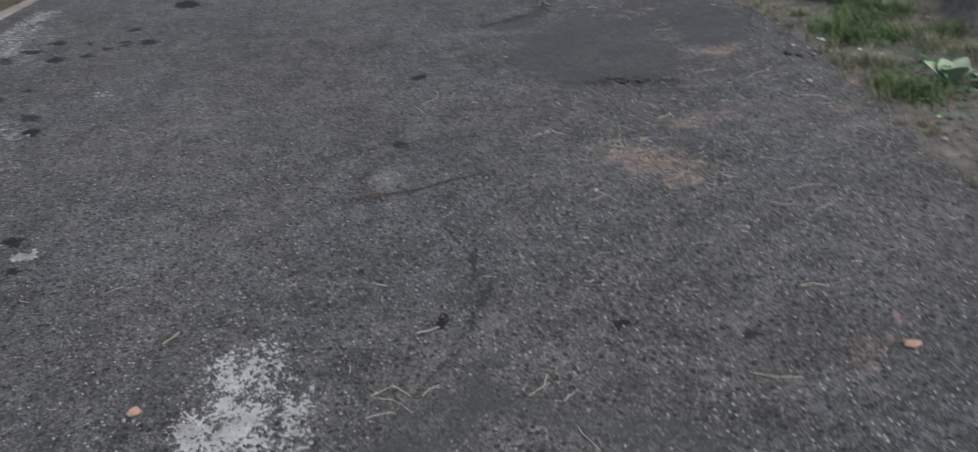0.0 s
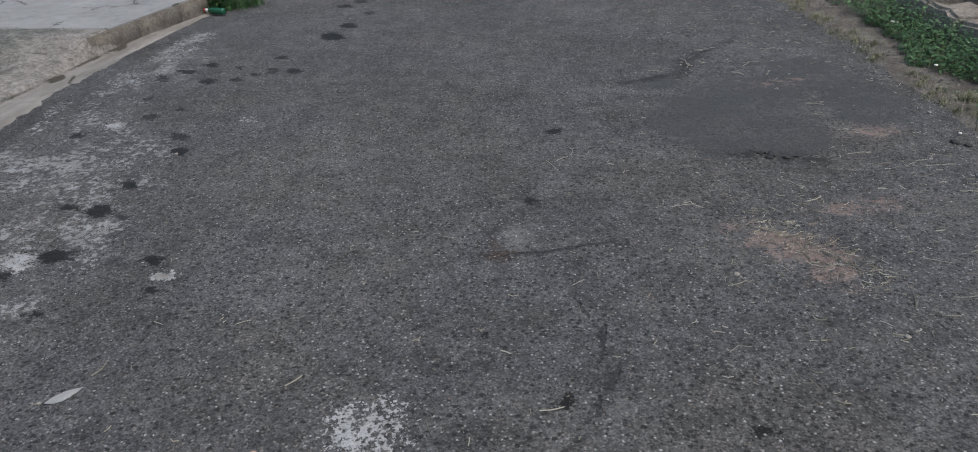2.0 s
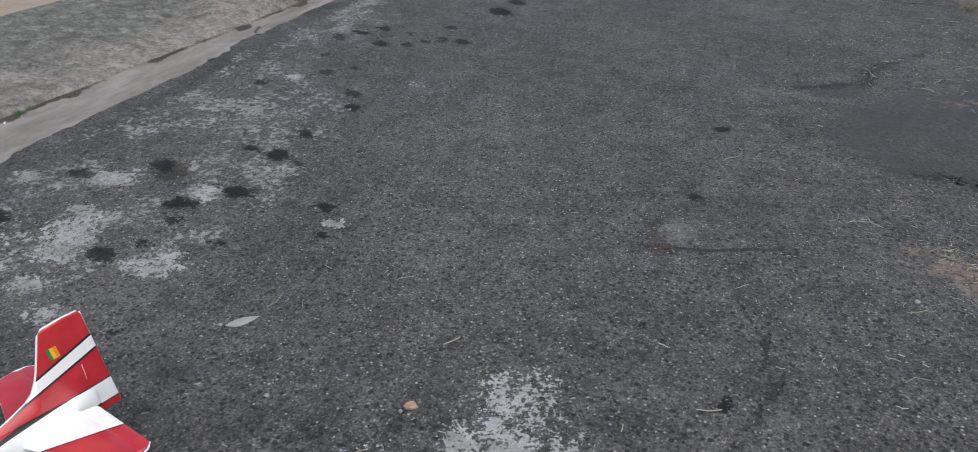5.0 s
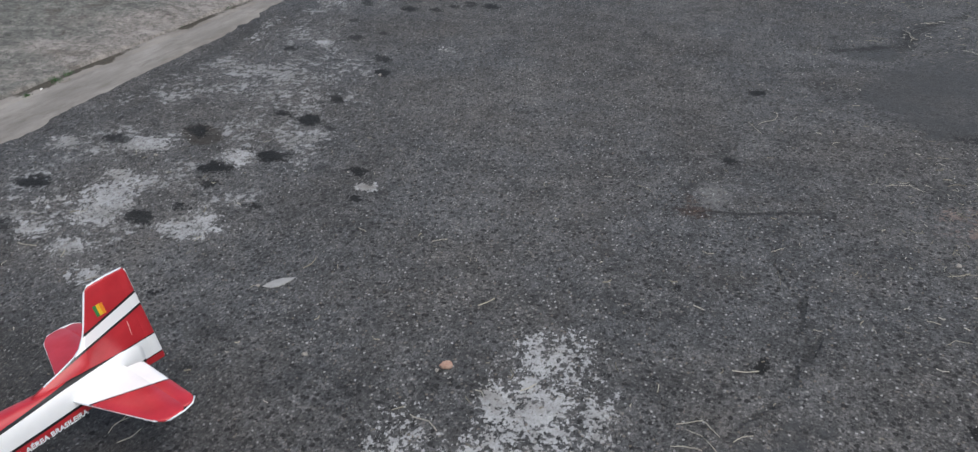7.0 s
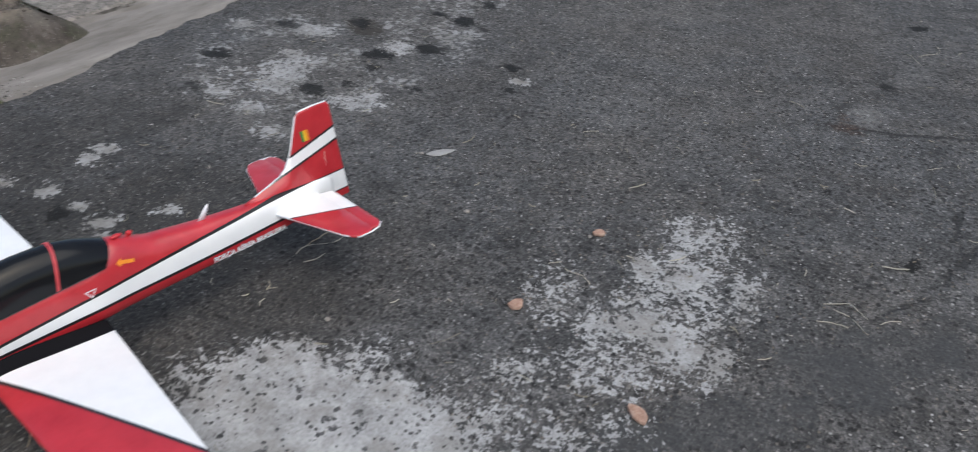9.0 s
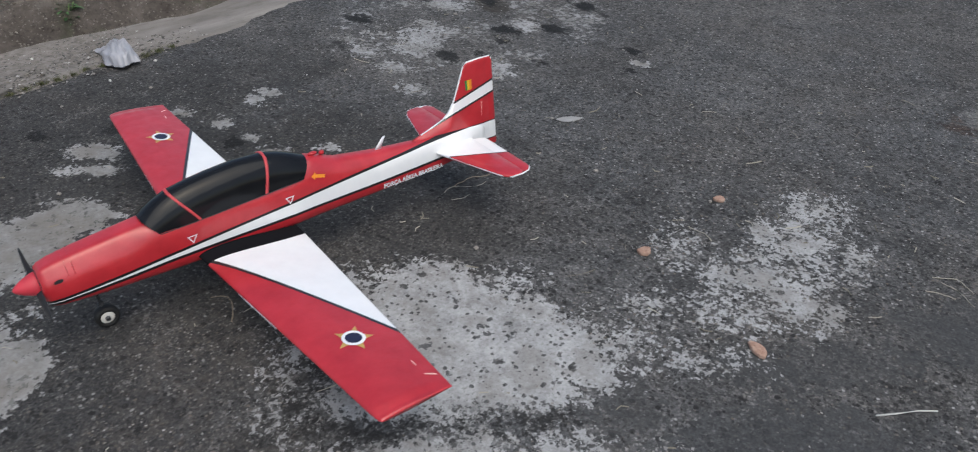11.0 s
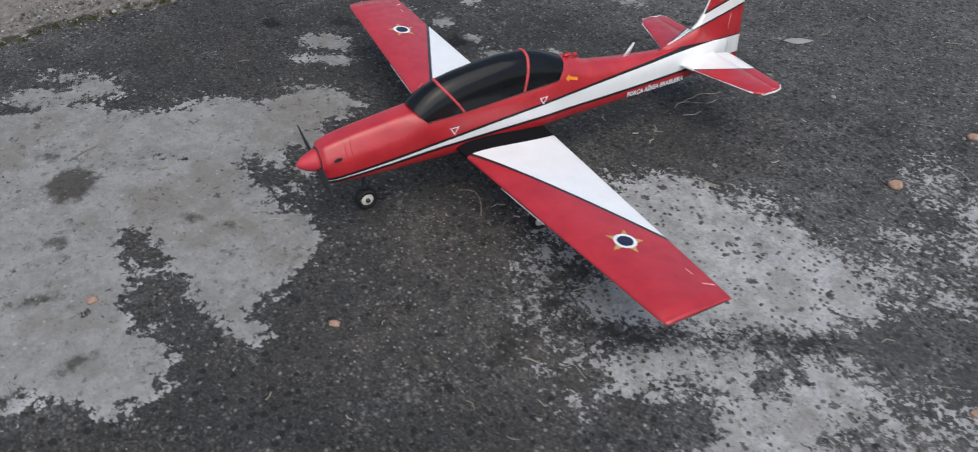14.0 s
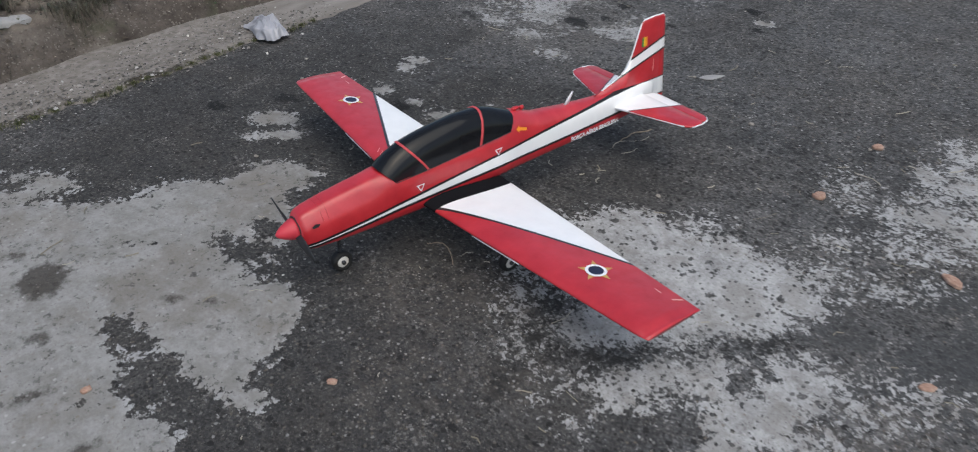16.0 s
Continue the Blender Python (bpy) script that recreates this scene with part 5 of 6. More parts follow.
# lettering under the stripe, on both sides
for side in (1, -1):
    curve = bpy.data.curves.new("lettering", "FONT")
    curve.body, curve.size, curve.align_x, curve.align_y = "FOR\u00c7A A\u00c9REA BRASILEIRA", 0.0225, "CENTER", "CENTER"
    curve.offset, curve.extrude, curve.resolution_u = 0.0006, 0.0003, 2
    holder = bpy.data.objects.new("lettering", curve)
    scene.collection.objects.link(holder)
    bpy.context.view_layer.update()
    me = bpy.data.meshes.new_from_object(holder.evaluated_get(bpy.context.evaluated_depsgraph_get()))
    bpy.data.objects.remove(holder)
    me.materials.clear()
    me.materials.append(M_WHITE)
    text = new("lettering", me)
    text.parent = fuselage
    text["label"] = "white lettering under the stripe"
    spread = [v.co.x for v in me.vertices]
    k = 0.245 / (max(spread) - min(spread))
    for v in me.vertices:
        u, h = v.co.x * k, v.co.y
        x = -.995 - u if side > 0 else -.995 + u
        body_w = float(np.interp(-x, [.87, 1.01, 1.12, 1.22], [.045, .036, .027, .017]))
        z = .158 + h + .006 * (x + .995) / .12 * 0.8
        v.co = (x, side * (body_w * 0.985 + .0012 + v.co.z), z)

# landing gear
def wheel(x, y, r, w, hub_side):
    t = np.linspace(0, 2 * math.pi, 30, endpoint=False)
    prof = [(-.3, .55), (-.46, .62), (-.5, .78), (-.42, .92), (-.2, .99), (0, 1), (.2, .99), (.42, .92), (.5, .78), (.46, .62), (.3, .55)]
    rings = [[(x + r * k * math.cos(a), y + s * w, r + r * k * math.sin(a)) for a in t] for s, k in prof]
    tyre = part("wheel", loft(rings), M_RUBBER, plane, "small black rubber wheel with a white hub")
    hub = [(-.38, .2), (-.4, .5), (-.3, .6), (.3, .6), (.4, .5), (.38, .2)]
    part("hub", loft([[(x + r * k * math.cos(a), y + s * w, r + r * k * math.sin(a)) for a in t] for s, k in hub]), M_HUB, tyre, "white nylon hub")
    part("axle", loft([[(x + r * .2 * math.cos(a), y + s * w, r + r * .2 * math.sin(a)) for a in t[::3]] for s in (-.6, .6)]), M_STEEL, tyre)


wheel(0, -.014, .033, .031, 1)
leg = part("nose_leg", tube([(0, -.034, .029), (0, -.034, .05), (.002, -.024, .066), (.005, -.008, .078), (.008, 0, .09), (.01, 0, .137)], .0024), M_STEEL, plane, "bent wire nose leg with a coil")
part("coil", tube([(.007 + .006 * math.cos(t), .0065 * math.sin(t), .082 + t * .0009) for t in np.linspace(0, 18, 60)], .0018, 6), M_STEEL, leg)
part("steering_arm", loft([[(.01 + dx, dy, z) for dx, dy in ((-.004, -.016), (.004, -.016), (.004, .016), (-.004, .016))] for z in (.118, .123)]), M_DARK, leg)
for side in (1, -1):
    wheel(-.39, side * .302, .033, .029, side)
    part("main_leg", tube([(-.39, side * .283, .03), (-.392, side * .281, .05), (-.402, side * .278, .09), (-.405, side * .272, .13), (-.41, side * .265, .168)], .0026), M_STEEL, plane, "wire main landing gear leg")

plane.matrix_world = pose(-2.132, -.003, 0, 0, 0, -102.94) @ pose(0, 0, 0.001, 0.41, 0.3, 0)

# ---- loose things on the street ----
def rng(seed):
    return random.Random(seed)


def lump_mesh(name, seed, size, rough=0.35, sub=2, flat=1.0):
    bm = bmesh.new()
    bmesh.ops.create_icosphere(bm, subdivisions=sub, radius=1.0)
    off = Vector((seed * 3.1, seed * 1.7, seed))
    for v in bm.verts:
        k = 1 + rough * noise.noise(v.co * 1.4 + off) + rough * 0.5 * noise.noise(v.co * 3.3 + off)
        v.co = Vector((v.co.x * size[0] * k, v.co.y * size[1] * k, v.co.z * size[2] * k * flat))
    me = bpy.data.meshes.new(name)
    bm.to_mesh(me), bm.free()
    return me


def chip_mesh(name, seed, size):
    """A broken flake: an uneven flat polygon with thickness and a chipped rim."""
    r = rng(seed)
    n = 11
    outline = []
    for k in range(n):
        a = 2 * math.pi * k / n
        outline.append((size[0] * math.cos(a) * r.uniform(.72, 1.1), size[1] * math.sin(a) * r.uniform(.72, 1.1)))
    h = size[2]
    bm = loft([[(x * s, y * s, z * h + 0.15 * h * r.uniform(-1, 1)) for x, y in outline] for s, z in ((.9, 0), (1.0, .35), (.95, .8), (.8, 1.0), (.4, 1.08))])
    me = bpy.data.meshes.new(name)
    bmesh.ops.recalc_face_normals(bm, faces=bm.faces)
    bm.to_mesh(me), bm.free()
    return me


def brick_material():
    g = Nodes("orange_brick", 0.95, spec=0.2)
    col = g.ramp(g.noise(60, 6, 0.7), (0.3, (0.27, 0.16, 0.12)), (0.5, (0.37, 0.24, 0.185)), (0.72, (0.46, 0.35, 0.29)))
    g.colour(g.mix(g.math("MULTIPLY", g.step(g.noise(160, 4, off=3), 0.55, 0.65), 0.4), col, (0.2, 0.12, 0.08)))
    g.bump(g.noise(140, 5, 0.7), 0.6, 0.002)
    return g.mat


M_BRICK = brick_material()
M_CEMENT = concrete_material("old_cement_flake", 0.24, 0.36, 0.3, (0.18, 0.17, 0.16), 120, 0.0)
M_PEBBLE = plain("pale_pebble", (0.27, 0.25, 0.225), 0.9, var=0.3, scale=70)
M_STRAW = plain("dry_straw", (0.34, 0.32, 0.27), 0.9, var=0.3, scale=90)
M_TWIG = plain("dry_twig", (0.24, 0.2, 0.15), 0.9, var=0.35, scale=90)

for k, (x, y, a, b, h, turn) in enumerate([(-1.12, 1.76, .022, .018, .012, 20), (-1.17, 1.29, .03, .02, .014, 70), (-.70, 1.085, .042, .02, .012, 150), (-1.82, -.33, .016, .011, .008, 40),
                                           (-2.28, -.74, .017, .011, .008, 80), (1.25, 1.885, .03, .018, .01, 10), (-.64, .6, .026, .014, .008, 30)]):
    ob = new("brick_fragment", chip_mesh("brick_fragment", 10 + k, (a, b, h)))
    ob.data.materials.append(M_BRICK)
    ob.matrix_world = pose(x, y, 0.001, 0, 0, turn)
    tagged(ob, "broken orange brick chip lying on asphalt", "brick fragment", "brick chips on the street")

flake = new("cement_flake", chip_mesh("cement_flake", 77, (.065, .024, .005)))
flake.data.materials.append(M_CEMENT)
flake.matrix_world = pose(-1.89, 1.94, 0.002, 0, 0, 52)
tagged(flake, "flat pale grey cement flake lying on asphalt", "cement flake")

lump = new("concrete_lump", chip_mesh("concrete_lump", 78, (.1, .05, .035)))
lump.data.materials.append(M_CEMENT)
lump.matrix_world = pose(-4.53, .13, float(bank_height(np.array(-4.53), np.array(.13))) - .004, 0, 0, 60)
tagged(lump, "pale broken concrete lump on top of the soil bank", "concrete lump")

for k, (x, y, s) in enumerate([(-1.57, 1.64, .011), (-2.25, .59, .014), (-2.0, .45, .011), (-1.14, 1.73, .008), (-2.62, 3.98, .012), (-3.1, 2.62, .011), (.41, 2.96, .014), (1.7, 4.9, .014), (1.82, 4.4, .017), (-1.95, 1.9, .009),
                               (-3.45, .95, .009), (-3.3, .8, .008), (-3.55, .6, .008), (-1.6, .95, .01), (-2.9, .25, .009), (1.5, 4.2, .012), (1.66, 4.0, .02), (.95, 2.6, .012)]):
    ob = new("pebble", lump_mesh("pebble", k + 1, (s, s * .75, s * .5)))
    ob.data.polygons.foreach_set("use_smooth", [True] * len(ob.data.polygons))
    ob.data.materials.append(M_PEBBLE)
    ob.matrix_world = pose(x, y, s * .4, 0, 0, 40 * k)
    tagged(ob, "small pale pebble lying on asphalt", "pebble", "pebbles on the street")


def strand(seed, length, thick, bend):
    r = rng(seed)
    pts, a, p = [], r.uniform(-.3, .3), Vector((0, 0, 0))
    n = 9
    for k in range(n):
        pts.append(p + Vector((0, 0, thick * 0.8 + 0.004 * math.sin(k * math.pi / (n - 1)) * r.random())))
        a += bend * r.uniform(-1, 1)
        p = p + Vector((math.cos(a), math.sin(a), 0)) * length / (n - 1)
    bm = tube(pts, thick, 5)
    me = bpy.data.meshes.new("straw")
    bm.to_mesh(me), bm.free()
    me.polygons.foreach_set("use_smooth", [True] * len(me.polygons))
    return me


def lay_strand(x0, y0, x1, y1, seed, thick=.0022, bend=.25, twig=False):
    d = math.hypot(x1 - x0, y1 - y0)
    ob = new("twig" if twig else "straw", strand(seed, d * 1.05, thick, bend))
    ob.data.materials.append(M_TWIG if twig else M_STRAW)
    ob.matrix_world = pose(x0, y0, 0.001, 0, 0, math.degrees(math.atan2(y1 - y0, x1 - x0)))
    return tagged(ob, "thin dry brown twig on the asphalt" if twig else "pale dry straw stalk on the asphalt", "twig" if twig else "straw", "twigs and straw on the street")


for k, row in enumerate([(-1.91, 1.17, -1.93, 1.36), (-1.85, 1.12, -1.82, 1.2), (-1.13, 1.53, -1.03, 1.5), (-.37, 1.77, -.25, 1.8), (-1.49, 2.4, -1.45, 2.45), (-.36, 4.23, -.17, 4.12), (.31, 6.0, .38, 5.8), (.35, 5.88, .44, 5.78), (1.18, 5.36, 1.25, 5.27),
                         (.53, 5.08, .72, 4.98), (.17, 3.54, .28, 3.6), (.26, 3.62, .36, 3.53), (.31, 3.66, .24, 3.56), (1.28, 4.65, 1.36, 4.78), (1.1, 4.25, 1.22, 4.2), (.9, 4.6, 1.0, 4.62), (1.35, 4.1, 1.5, 4.16),
                         (.7, 3.1, .82, 3.02), (.62, 3.3, .74, 3.34)]):
    lay_strand(*row, 40 + k, .0019 if k in (0, 6, 7, 8) else .0014, .45, k in (0, 13))
twig = part("twig", tube([(-2.03, .25, .004), (-2.01, .27, .007), (-1.99, .28, .008), (-1.962, .272, .009), (-1.937, .257, .008), (-1.915, .24, .006), (-1.897, .222, .004)], .0018, 6), M_TWIG, None)
tagged(twig, "thin bent pale twig on the asphalt", "twig", "twigs and straw on the street")
lay_strand(-1.9, 1.14, -1.9, 1.32, 93, .0016, .6)
r = rng(7)
for k in range(30):
    y = r.uniform(2.6, 7.2)
    x = r.uniform(.15, 1.75) if r.random() < .8 else r.uniform(-.5, .4)
    a, d = r.uniform(0, 6.28), r.uniform(.05, .17)
    lay_strand(x, y, x + d * math.cos(a), y + d * math.sin(a), 120 + k, r.uniform(.001, .0017), .25, r.random() < .3)
for k, row in enumerate([(-.4, 1.78, -.33, 1.81), (-.33, 1.82, -.27, 1.79), (-.24, 1.77, -.2, 1.82), (.08, 1.75, .14, 1.8), (.14, 1.84, .15, 1.78), (.18, 1.72, .23, 1.75), (.21, 1.62, .25, 1.53), (-.4, 1.69, -.32, 1.71), (.74, 1.8, .86, 1.72)]):
    lay_strand(*row, 220 + k, .0015, .15)
stalk = part("stalk", tube([(-.37, 1.05, .004), (-.33, 1.09, .006), (-.29, 1.135, .006), (-.25, 1.17, .004)], .0022, 6), plain("bleached_stalk", (0.55, 0.55, 0.52), 0.8), None)
tagged(stalk, "straight bleached white stalk on the asphalt", "straw", "twigs and straw on the street")



def scatter(name, count, seed, area, sizes, material, label, category, weight=None, height=lambda x, y: 0.0):
    """Many small stones as one mesh."""
    r = rng(seed)
    base = [(1, 0, 0), (-1, 0, 0), (0, 1, 0), (0, -1, 0), (0, 0, 1), (0, 0, -.4)]
    faces0 = [(0, 2, 4), (2, 1, 4), (1, 3, 4), (3, 0, 4), (2, 0, 5), (1, 2, 5), (3, 1, 5), (0, 3, 5)]
    verts, faces = [], []
    while len(faces) < count * 8:
        x, y = r.uniform(area[0], area[1]), r.uniform(area[2], area[3])
        if weight and r.random() > weight(x, y):
            continue
        s = r.uniform(*sizes) * (1 if r.random() < .9 else 1.8)
        a, n = r.uniform(0, 6.28), len(verts)
        z = height(x, y)
        for p in base:
            q = [c * s * r.uniform(.7, 1.2) for c in p]
            verts.append((x + q[0] * math.cos(a) - q[1] * .7 * math.sin(a), y + q[0] * math.sin(a) + q[1] * .7 * math.cos(a), z + q[2] * .55 + s * .12))
        faces += [tuple(n + v for v in f) for f in faces0]
    ob = mesh_thing(name, verts, faces, material, smooth=False)
    return tagged(ob, label, category, kind="stuff")


def grit_material():
    g = Nodes("mixed_grit", 0.95, spec=0.2)
    g.colour(g.ramp(g.island(), (0.0, grey(0.05)), (0.5, grey(0.11, 0.05)), (0.85, grey(0.22, 0.06)), (1.0, grey(0.45, 0.03))))
    return g.mat


M_GRIT = grit_material()
scatter("grit", 9000, 3, (-3.7, 1.9, -1.2, 5.5), (.0012, .0035), M_GRIT, "fine pale grit scattered over the asphalt", "grit", lambda x, y: max(.25, 1 - abs(y - 1) / 5))
scatter("gutter_debris", 1500, 13, (-4.1, -3.7, -1.4, 1.5), (.003, .009), M_GRIT, "coarse grit heaped along the gutter edge", "grit",
        lambda x, y: 1.0 if 0 < float(gutter_edge(np.array(x), np.array(y))) - x < .2 else .0, lambda x, y: .008)
scatter("gutter_grit", 3500, 5, (-4.25, -3.75, -1.0, 1.3), (.002, .007), M_GRIT, "loose grit along the sandy gutter", "grit", height=lambda x, y: .004)
scatter("verge_gravel", 1600, 6, (1.5, 2.5, 2.6, 8.0), (.002, .008), M_GRIT, "small stones along the verge edge", "gravel",
        lambda x, y: 1.0 if abs(x - float(verge_edge(np.array(y))) - .05) < .25 else .05, lambda x, y: .004)
scatter("verge_stones", 260, 9, (1.75, 2.7, 2.7, 5.6), (.006, .022), M_GRIT, "pale stones and clods lying on the verge", "stones",
        lambda x, y: 1.0 if x > float(verge_edge(np.array(y))) - .08 else .06, lambda x, y: float(verge_height(np.array(x), np.array(y))))
scatter("joint_rubble", 90, 12, (-5.85, -4.5, 6.0, 6.26), (.005, .014), M_GRIT, "broken concrete crumbs along the pavement joint", "rubble", height=lambda x, y: .165)
g = Nodes("earthy_rubble", 0.95, spec=0.2)
g.colour(g.ramp(g.island(), (0.0, (0.035, 0.028, 0.022)), (0.6, (0.09, 0.075, 0.06)), (0.95, (0.13, 0.118, 0.1)), (1.0, (0.2, 0.185, 0.165))))
scatter("bank_rubble", 2500, 8, (-5.4, -4.25, -2.5, 2.0), (.003, .011), g.mat, "rubble and stones on the soil bank", "rubble", height=lambda x, y: float(bank_height(np.array(x), np.array(y))) - .002)

# ---- crumpled plastic bag by the gutter ----
def bag_point(u, v):
    """u across, v from the bulging foot (-1) over the waist to the flat mouth (1)."""
    wide = float(np.interp(v, [-1, -.6, .1, .45, .8, 1], [.07, .078, .062, .066, .085, .06]))
    x, y = u * wide - .025 * v, v * .14 + .02 * math.sin(3 * u + v)
    bulge = float(np.interp(v, [-1, -.85, -.3, .3, .6, 1], [0, .055, .085, .05, .022, .006])) * max(0, 1 - abs(u) ** 2.2) ** .6
    fold = noise.noise(Vector((u * 2.2, v * 1.7, 4.2))) * .5 + (.5 - abs(noise.noise(Vector((u * 4.5 + 3, v * 2.4, 1.2))))) * .5
    ridge = (.4 - abs(noise.noise(Vector((u * 8, v * 5, 9.2))))) * .3
    z = .006 + bulge * (.85 + .5 * fold) + .012 * (fold + ridge) * (1 - u * u) * (1 if abs(v) < .95 else .2) + .012 * max(0, v) * math.sin(4 * u + 1)
    return (x + .014 * noise.noise(Vector((u * 3, v * 3, 7))), y + .018 * noise.noise(Vector((u * 3, v * 3, 17))), max(.004, z))


def bag_mesh():
    n, m = 46, 40
    verts = [bag_point(i / (n - 1) * 2 - 1, j / (m - 1) * 2 - 1) for j in range(m) for i in range(n)]
    return verts, grid_faces(n, m).tolist()


def bag_material():
    g = Nodes("grey_white_plastic_film", 0.38)
    g.colour(g.ramp(g.noise(9, 5), (0.3, (0.26, 0.265, 0.295)), (0.7, (0.4, 0.405, 0.44))))
    g.bump(g.noise(45, 5, 0.65), 0.5, 0.004)
    return g.mat


bag = mesh_thing("plastic_bag", *bag_mesh(), bag_material())
tagged(bag, "crumpled grey-white plastic bag lying at the gutter edge", "plastic bag")
bm = bmesh.new()
rows = [[bm.verts.new(Vector(bag_point(u, v)) + Vector((0, 0, .0025))) for u in np.linspace(-.1, .75, 16)] for v in (.55, .6, .66)]
for a, b in zip(rows, rows[1:]):
    for k in range(15):
        bm.faces.new((a[k], a[k + 1], b[k + 1], b[k]))
part("print_stripe", bm, plain("dark_red_print", (0.16, 0.05, 0.06), 0.6), bag, "dark red printed stripe")
bag.matrix_world = pose(-3.86, 1.035, .012, 0, 0, 62)

# ---- plants ----
def leaf_material(name, a, b, c):
    g = Nodes(name, 0.6, spec=0.3)
    g.colour(g.mix(g.math("MULTIPLY", g.noise(40, 3), 0.4), g.ramp(g.island(), (0.0, a), (0.55, b), (1.0, c)), tuple(v * 0.6 for v in a)))
    return g.mat


M_LEAF = leaf_material("green_leaves", (0.022, 0.062, 0.02), (0.05, 0.125, 0.042), (0.13, 0.22, 0.105))
M_GRASS = leaf_material("green_grass", (0.052, 0.094, 0.03), (0.115, 0.175, 0.062), (0.25, 0.275, 0.15))
M_DRY = leaf_material("dry_grass", (0.12, 0.125, 0.065), (0.24, 0.235, 0.145), (0.42, 0.4, 0.3))
M_SAGE = leaf_material("pale_sage_leaves", (0.24, 0.31, 0.21), (0.33, 0.4, 0.28), (0.43, 0.49, 0.37))


def leaf(verts, faces, base, way, up, length, width, droop=.25):
    """One folded leaf of six quads' worth of triangles."""
    side = way.cross(up).normalized()
    n = len(verts)
    for t, w in ((0, .08), (.35, 1), (.7, .8), (1, .05)):
        p = base + way * length * t - Vector((0, 0, 1)) * droop * length * t * t
        verts += [tuple(p - side * width * w / 2 + up * width * .12 * w), tuple(p), tuple(p + side * width * w / 2 + up * width * .12 * w)]
    for k in range(3):
        a = n + 3 * k
        faces += [(a, a + 1, a + 4, a + 3), (a + 1, a + 2, a + 5, a + 4)]


def ground_cover(name, count, seed, place, height, leaf_len, material, label, category, surface):
    r = rng(seed)
    verts, faces = [], []
    for _ in range(count):
        x, y = place(r)
        z = surface(x, y) + r.random() ** 1.3 * height(x, y)
        a, e = r.uniform(0, 6.28), r.uniform(-.25, .5)
        way = Vector((math.cos(a) * math.cos(e), math.sin(a) * math.cos(e), math.sin(e)))
        up = Vector((0, 0, 1)) - way * way.z
        L = r.uniform(*leaf_len)
        leaf(verts, faces, Vector((x, y, z)), way, up.normalized(), L, L * r.uniform(.45, .7))
    ob = mesh_thing(name, verts, faces, material)
    return tagged(ob, label, category, kind="stuff")


def blades(name, count, seed, place, length, width, material, label, category, surface, lean=.6):
    r = rng(seed)
    verts, faces = [], []
    for _ in range(count):
        x, y, k = place(r)
        L, a = r.uniform(*length) * k, r.uniform(0, 6.28)
        out = Vector((math.cos(a), math.sin(a), 0))
        side = Vector((-out.y, out.x, 0)) * width * r.uniform(.6, 1.3)
        p, n, l = Vector((x, y, surface(x, y))), len(verts), r.uniform(.15, 1) * lean
        for t, w in ((0, 1), (.4, .8), (.75, .5), (1, .08)):
            q = p + Vector((0, 0, L * t * (1 - .35 * l * t))) + out * L * l * t * t
            verts += [tuple(q - side * w), tuple(q + side * w)]
        for j in range(3):
            b = n + 2 * j
            faces.append((b, b + 1, b + 3, b + 2))
    ob = mesh_thing(name, verts, faces, material)
    return tagged(ob, label, category, kind="stuff")


def on_verge(x, y):
    return float(verge_height(np.array(x), np.array(y)))


def on_bank(x, y):
    return float(bank_height(np.array(x), np.array(y)))


def edge_at(y):
    return float(verge_edge(np.array(y)))


def cover_place(r):
    while True:
        y = r.uniform(4.85, 10.5)
        x = r.uniform(1.0, 3.0) if y > 7.2 else r.uniform(1.62, 2.45)
        start = float(np.interp(y, [4.85, 5.33, 5.52, 5.72, 5.86, 6.16, 6.6, 6.98, 7.6, 10.5], [2.45, 2.14, 2.03, 1.92, 1.83, 1.9, 1.9, 1.82, 1.72, .95])) + .025 * math.sin(y * 17) + .02 * math.sin(y * 41)
        back = 2.45 - .14 * (y - 5.2) + .05 if y < 7.2 else start + 1.0
        if start < x < back + .08 * math.sin(y * 7):
            return x, y


ground_cover("leafy_ground_cover", 11000, 21, cover_place, lambda x, y: .03 + .14 * max(0, min(1, (x - edge_at(y) - .12) / .45)), (.013, .044), M_LEAF, "dense low green leafy weeds along the verge", "weeds", on_verge)
ground_cover("small_leaf_weeds", 4000, 29, cover_place, lambda x, y: .04 + .17 * max(0, min(1, (x - edge_at(y) - .12) / .45)), (.01, .022), leaf_material("bright_green_leaves", (0.03, 0.08, 0.024), (0.075, 0.165, 0.055), (0.19, 0.29, 0.14)), "small bright green leaves among the verge weeds", "weeds", on_verge)
blades("cover_grass", 1500, 27, lambda r: (*cover_place(r), r.uniform(.6, 1.1)), (.06, .16), .0022, M_GRASS, "thin green grass among the leafy weeds", "grass", on_verge, 1.0)


def tuft_place(spots, spread):
    def place(r):
        x, y, s = r.choice(spots)
        d, a = abs(r.gauss(0, spread * s)), r.uniform(0, 6.28)
        return x + d * math.cos(a), y + d * math.sin(a), s
    return place


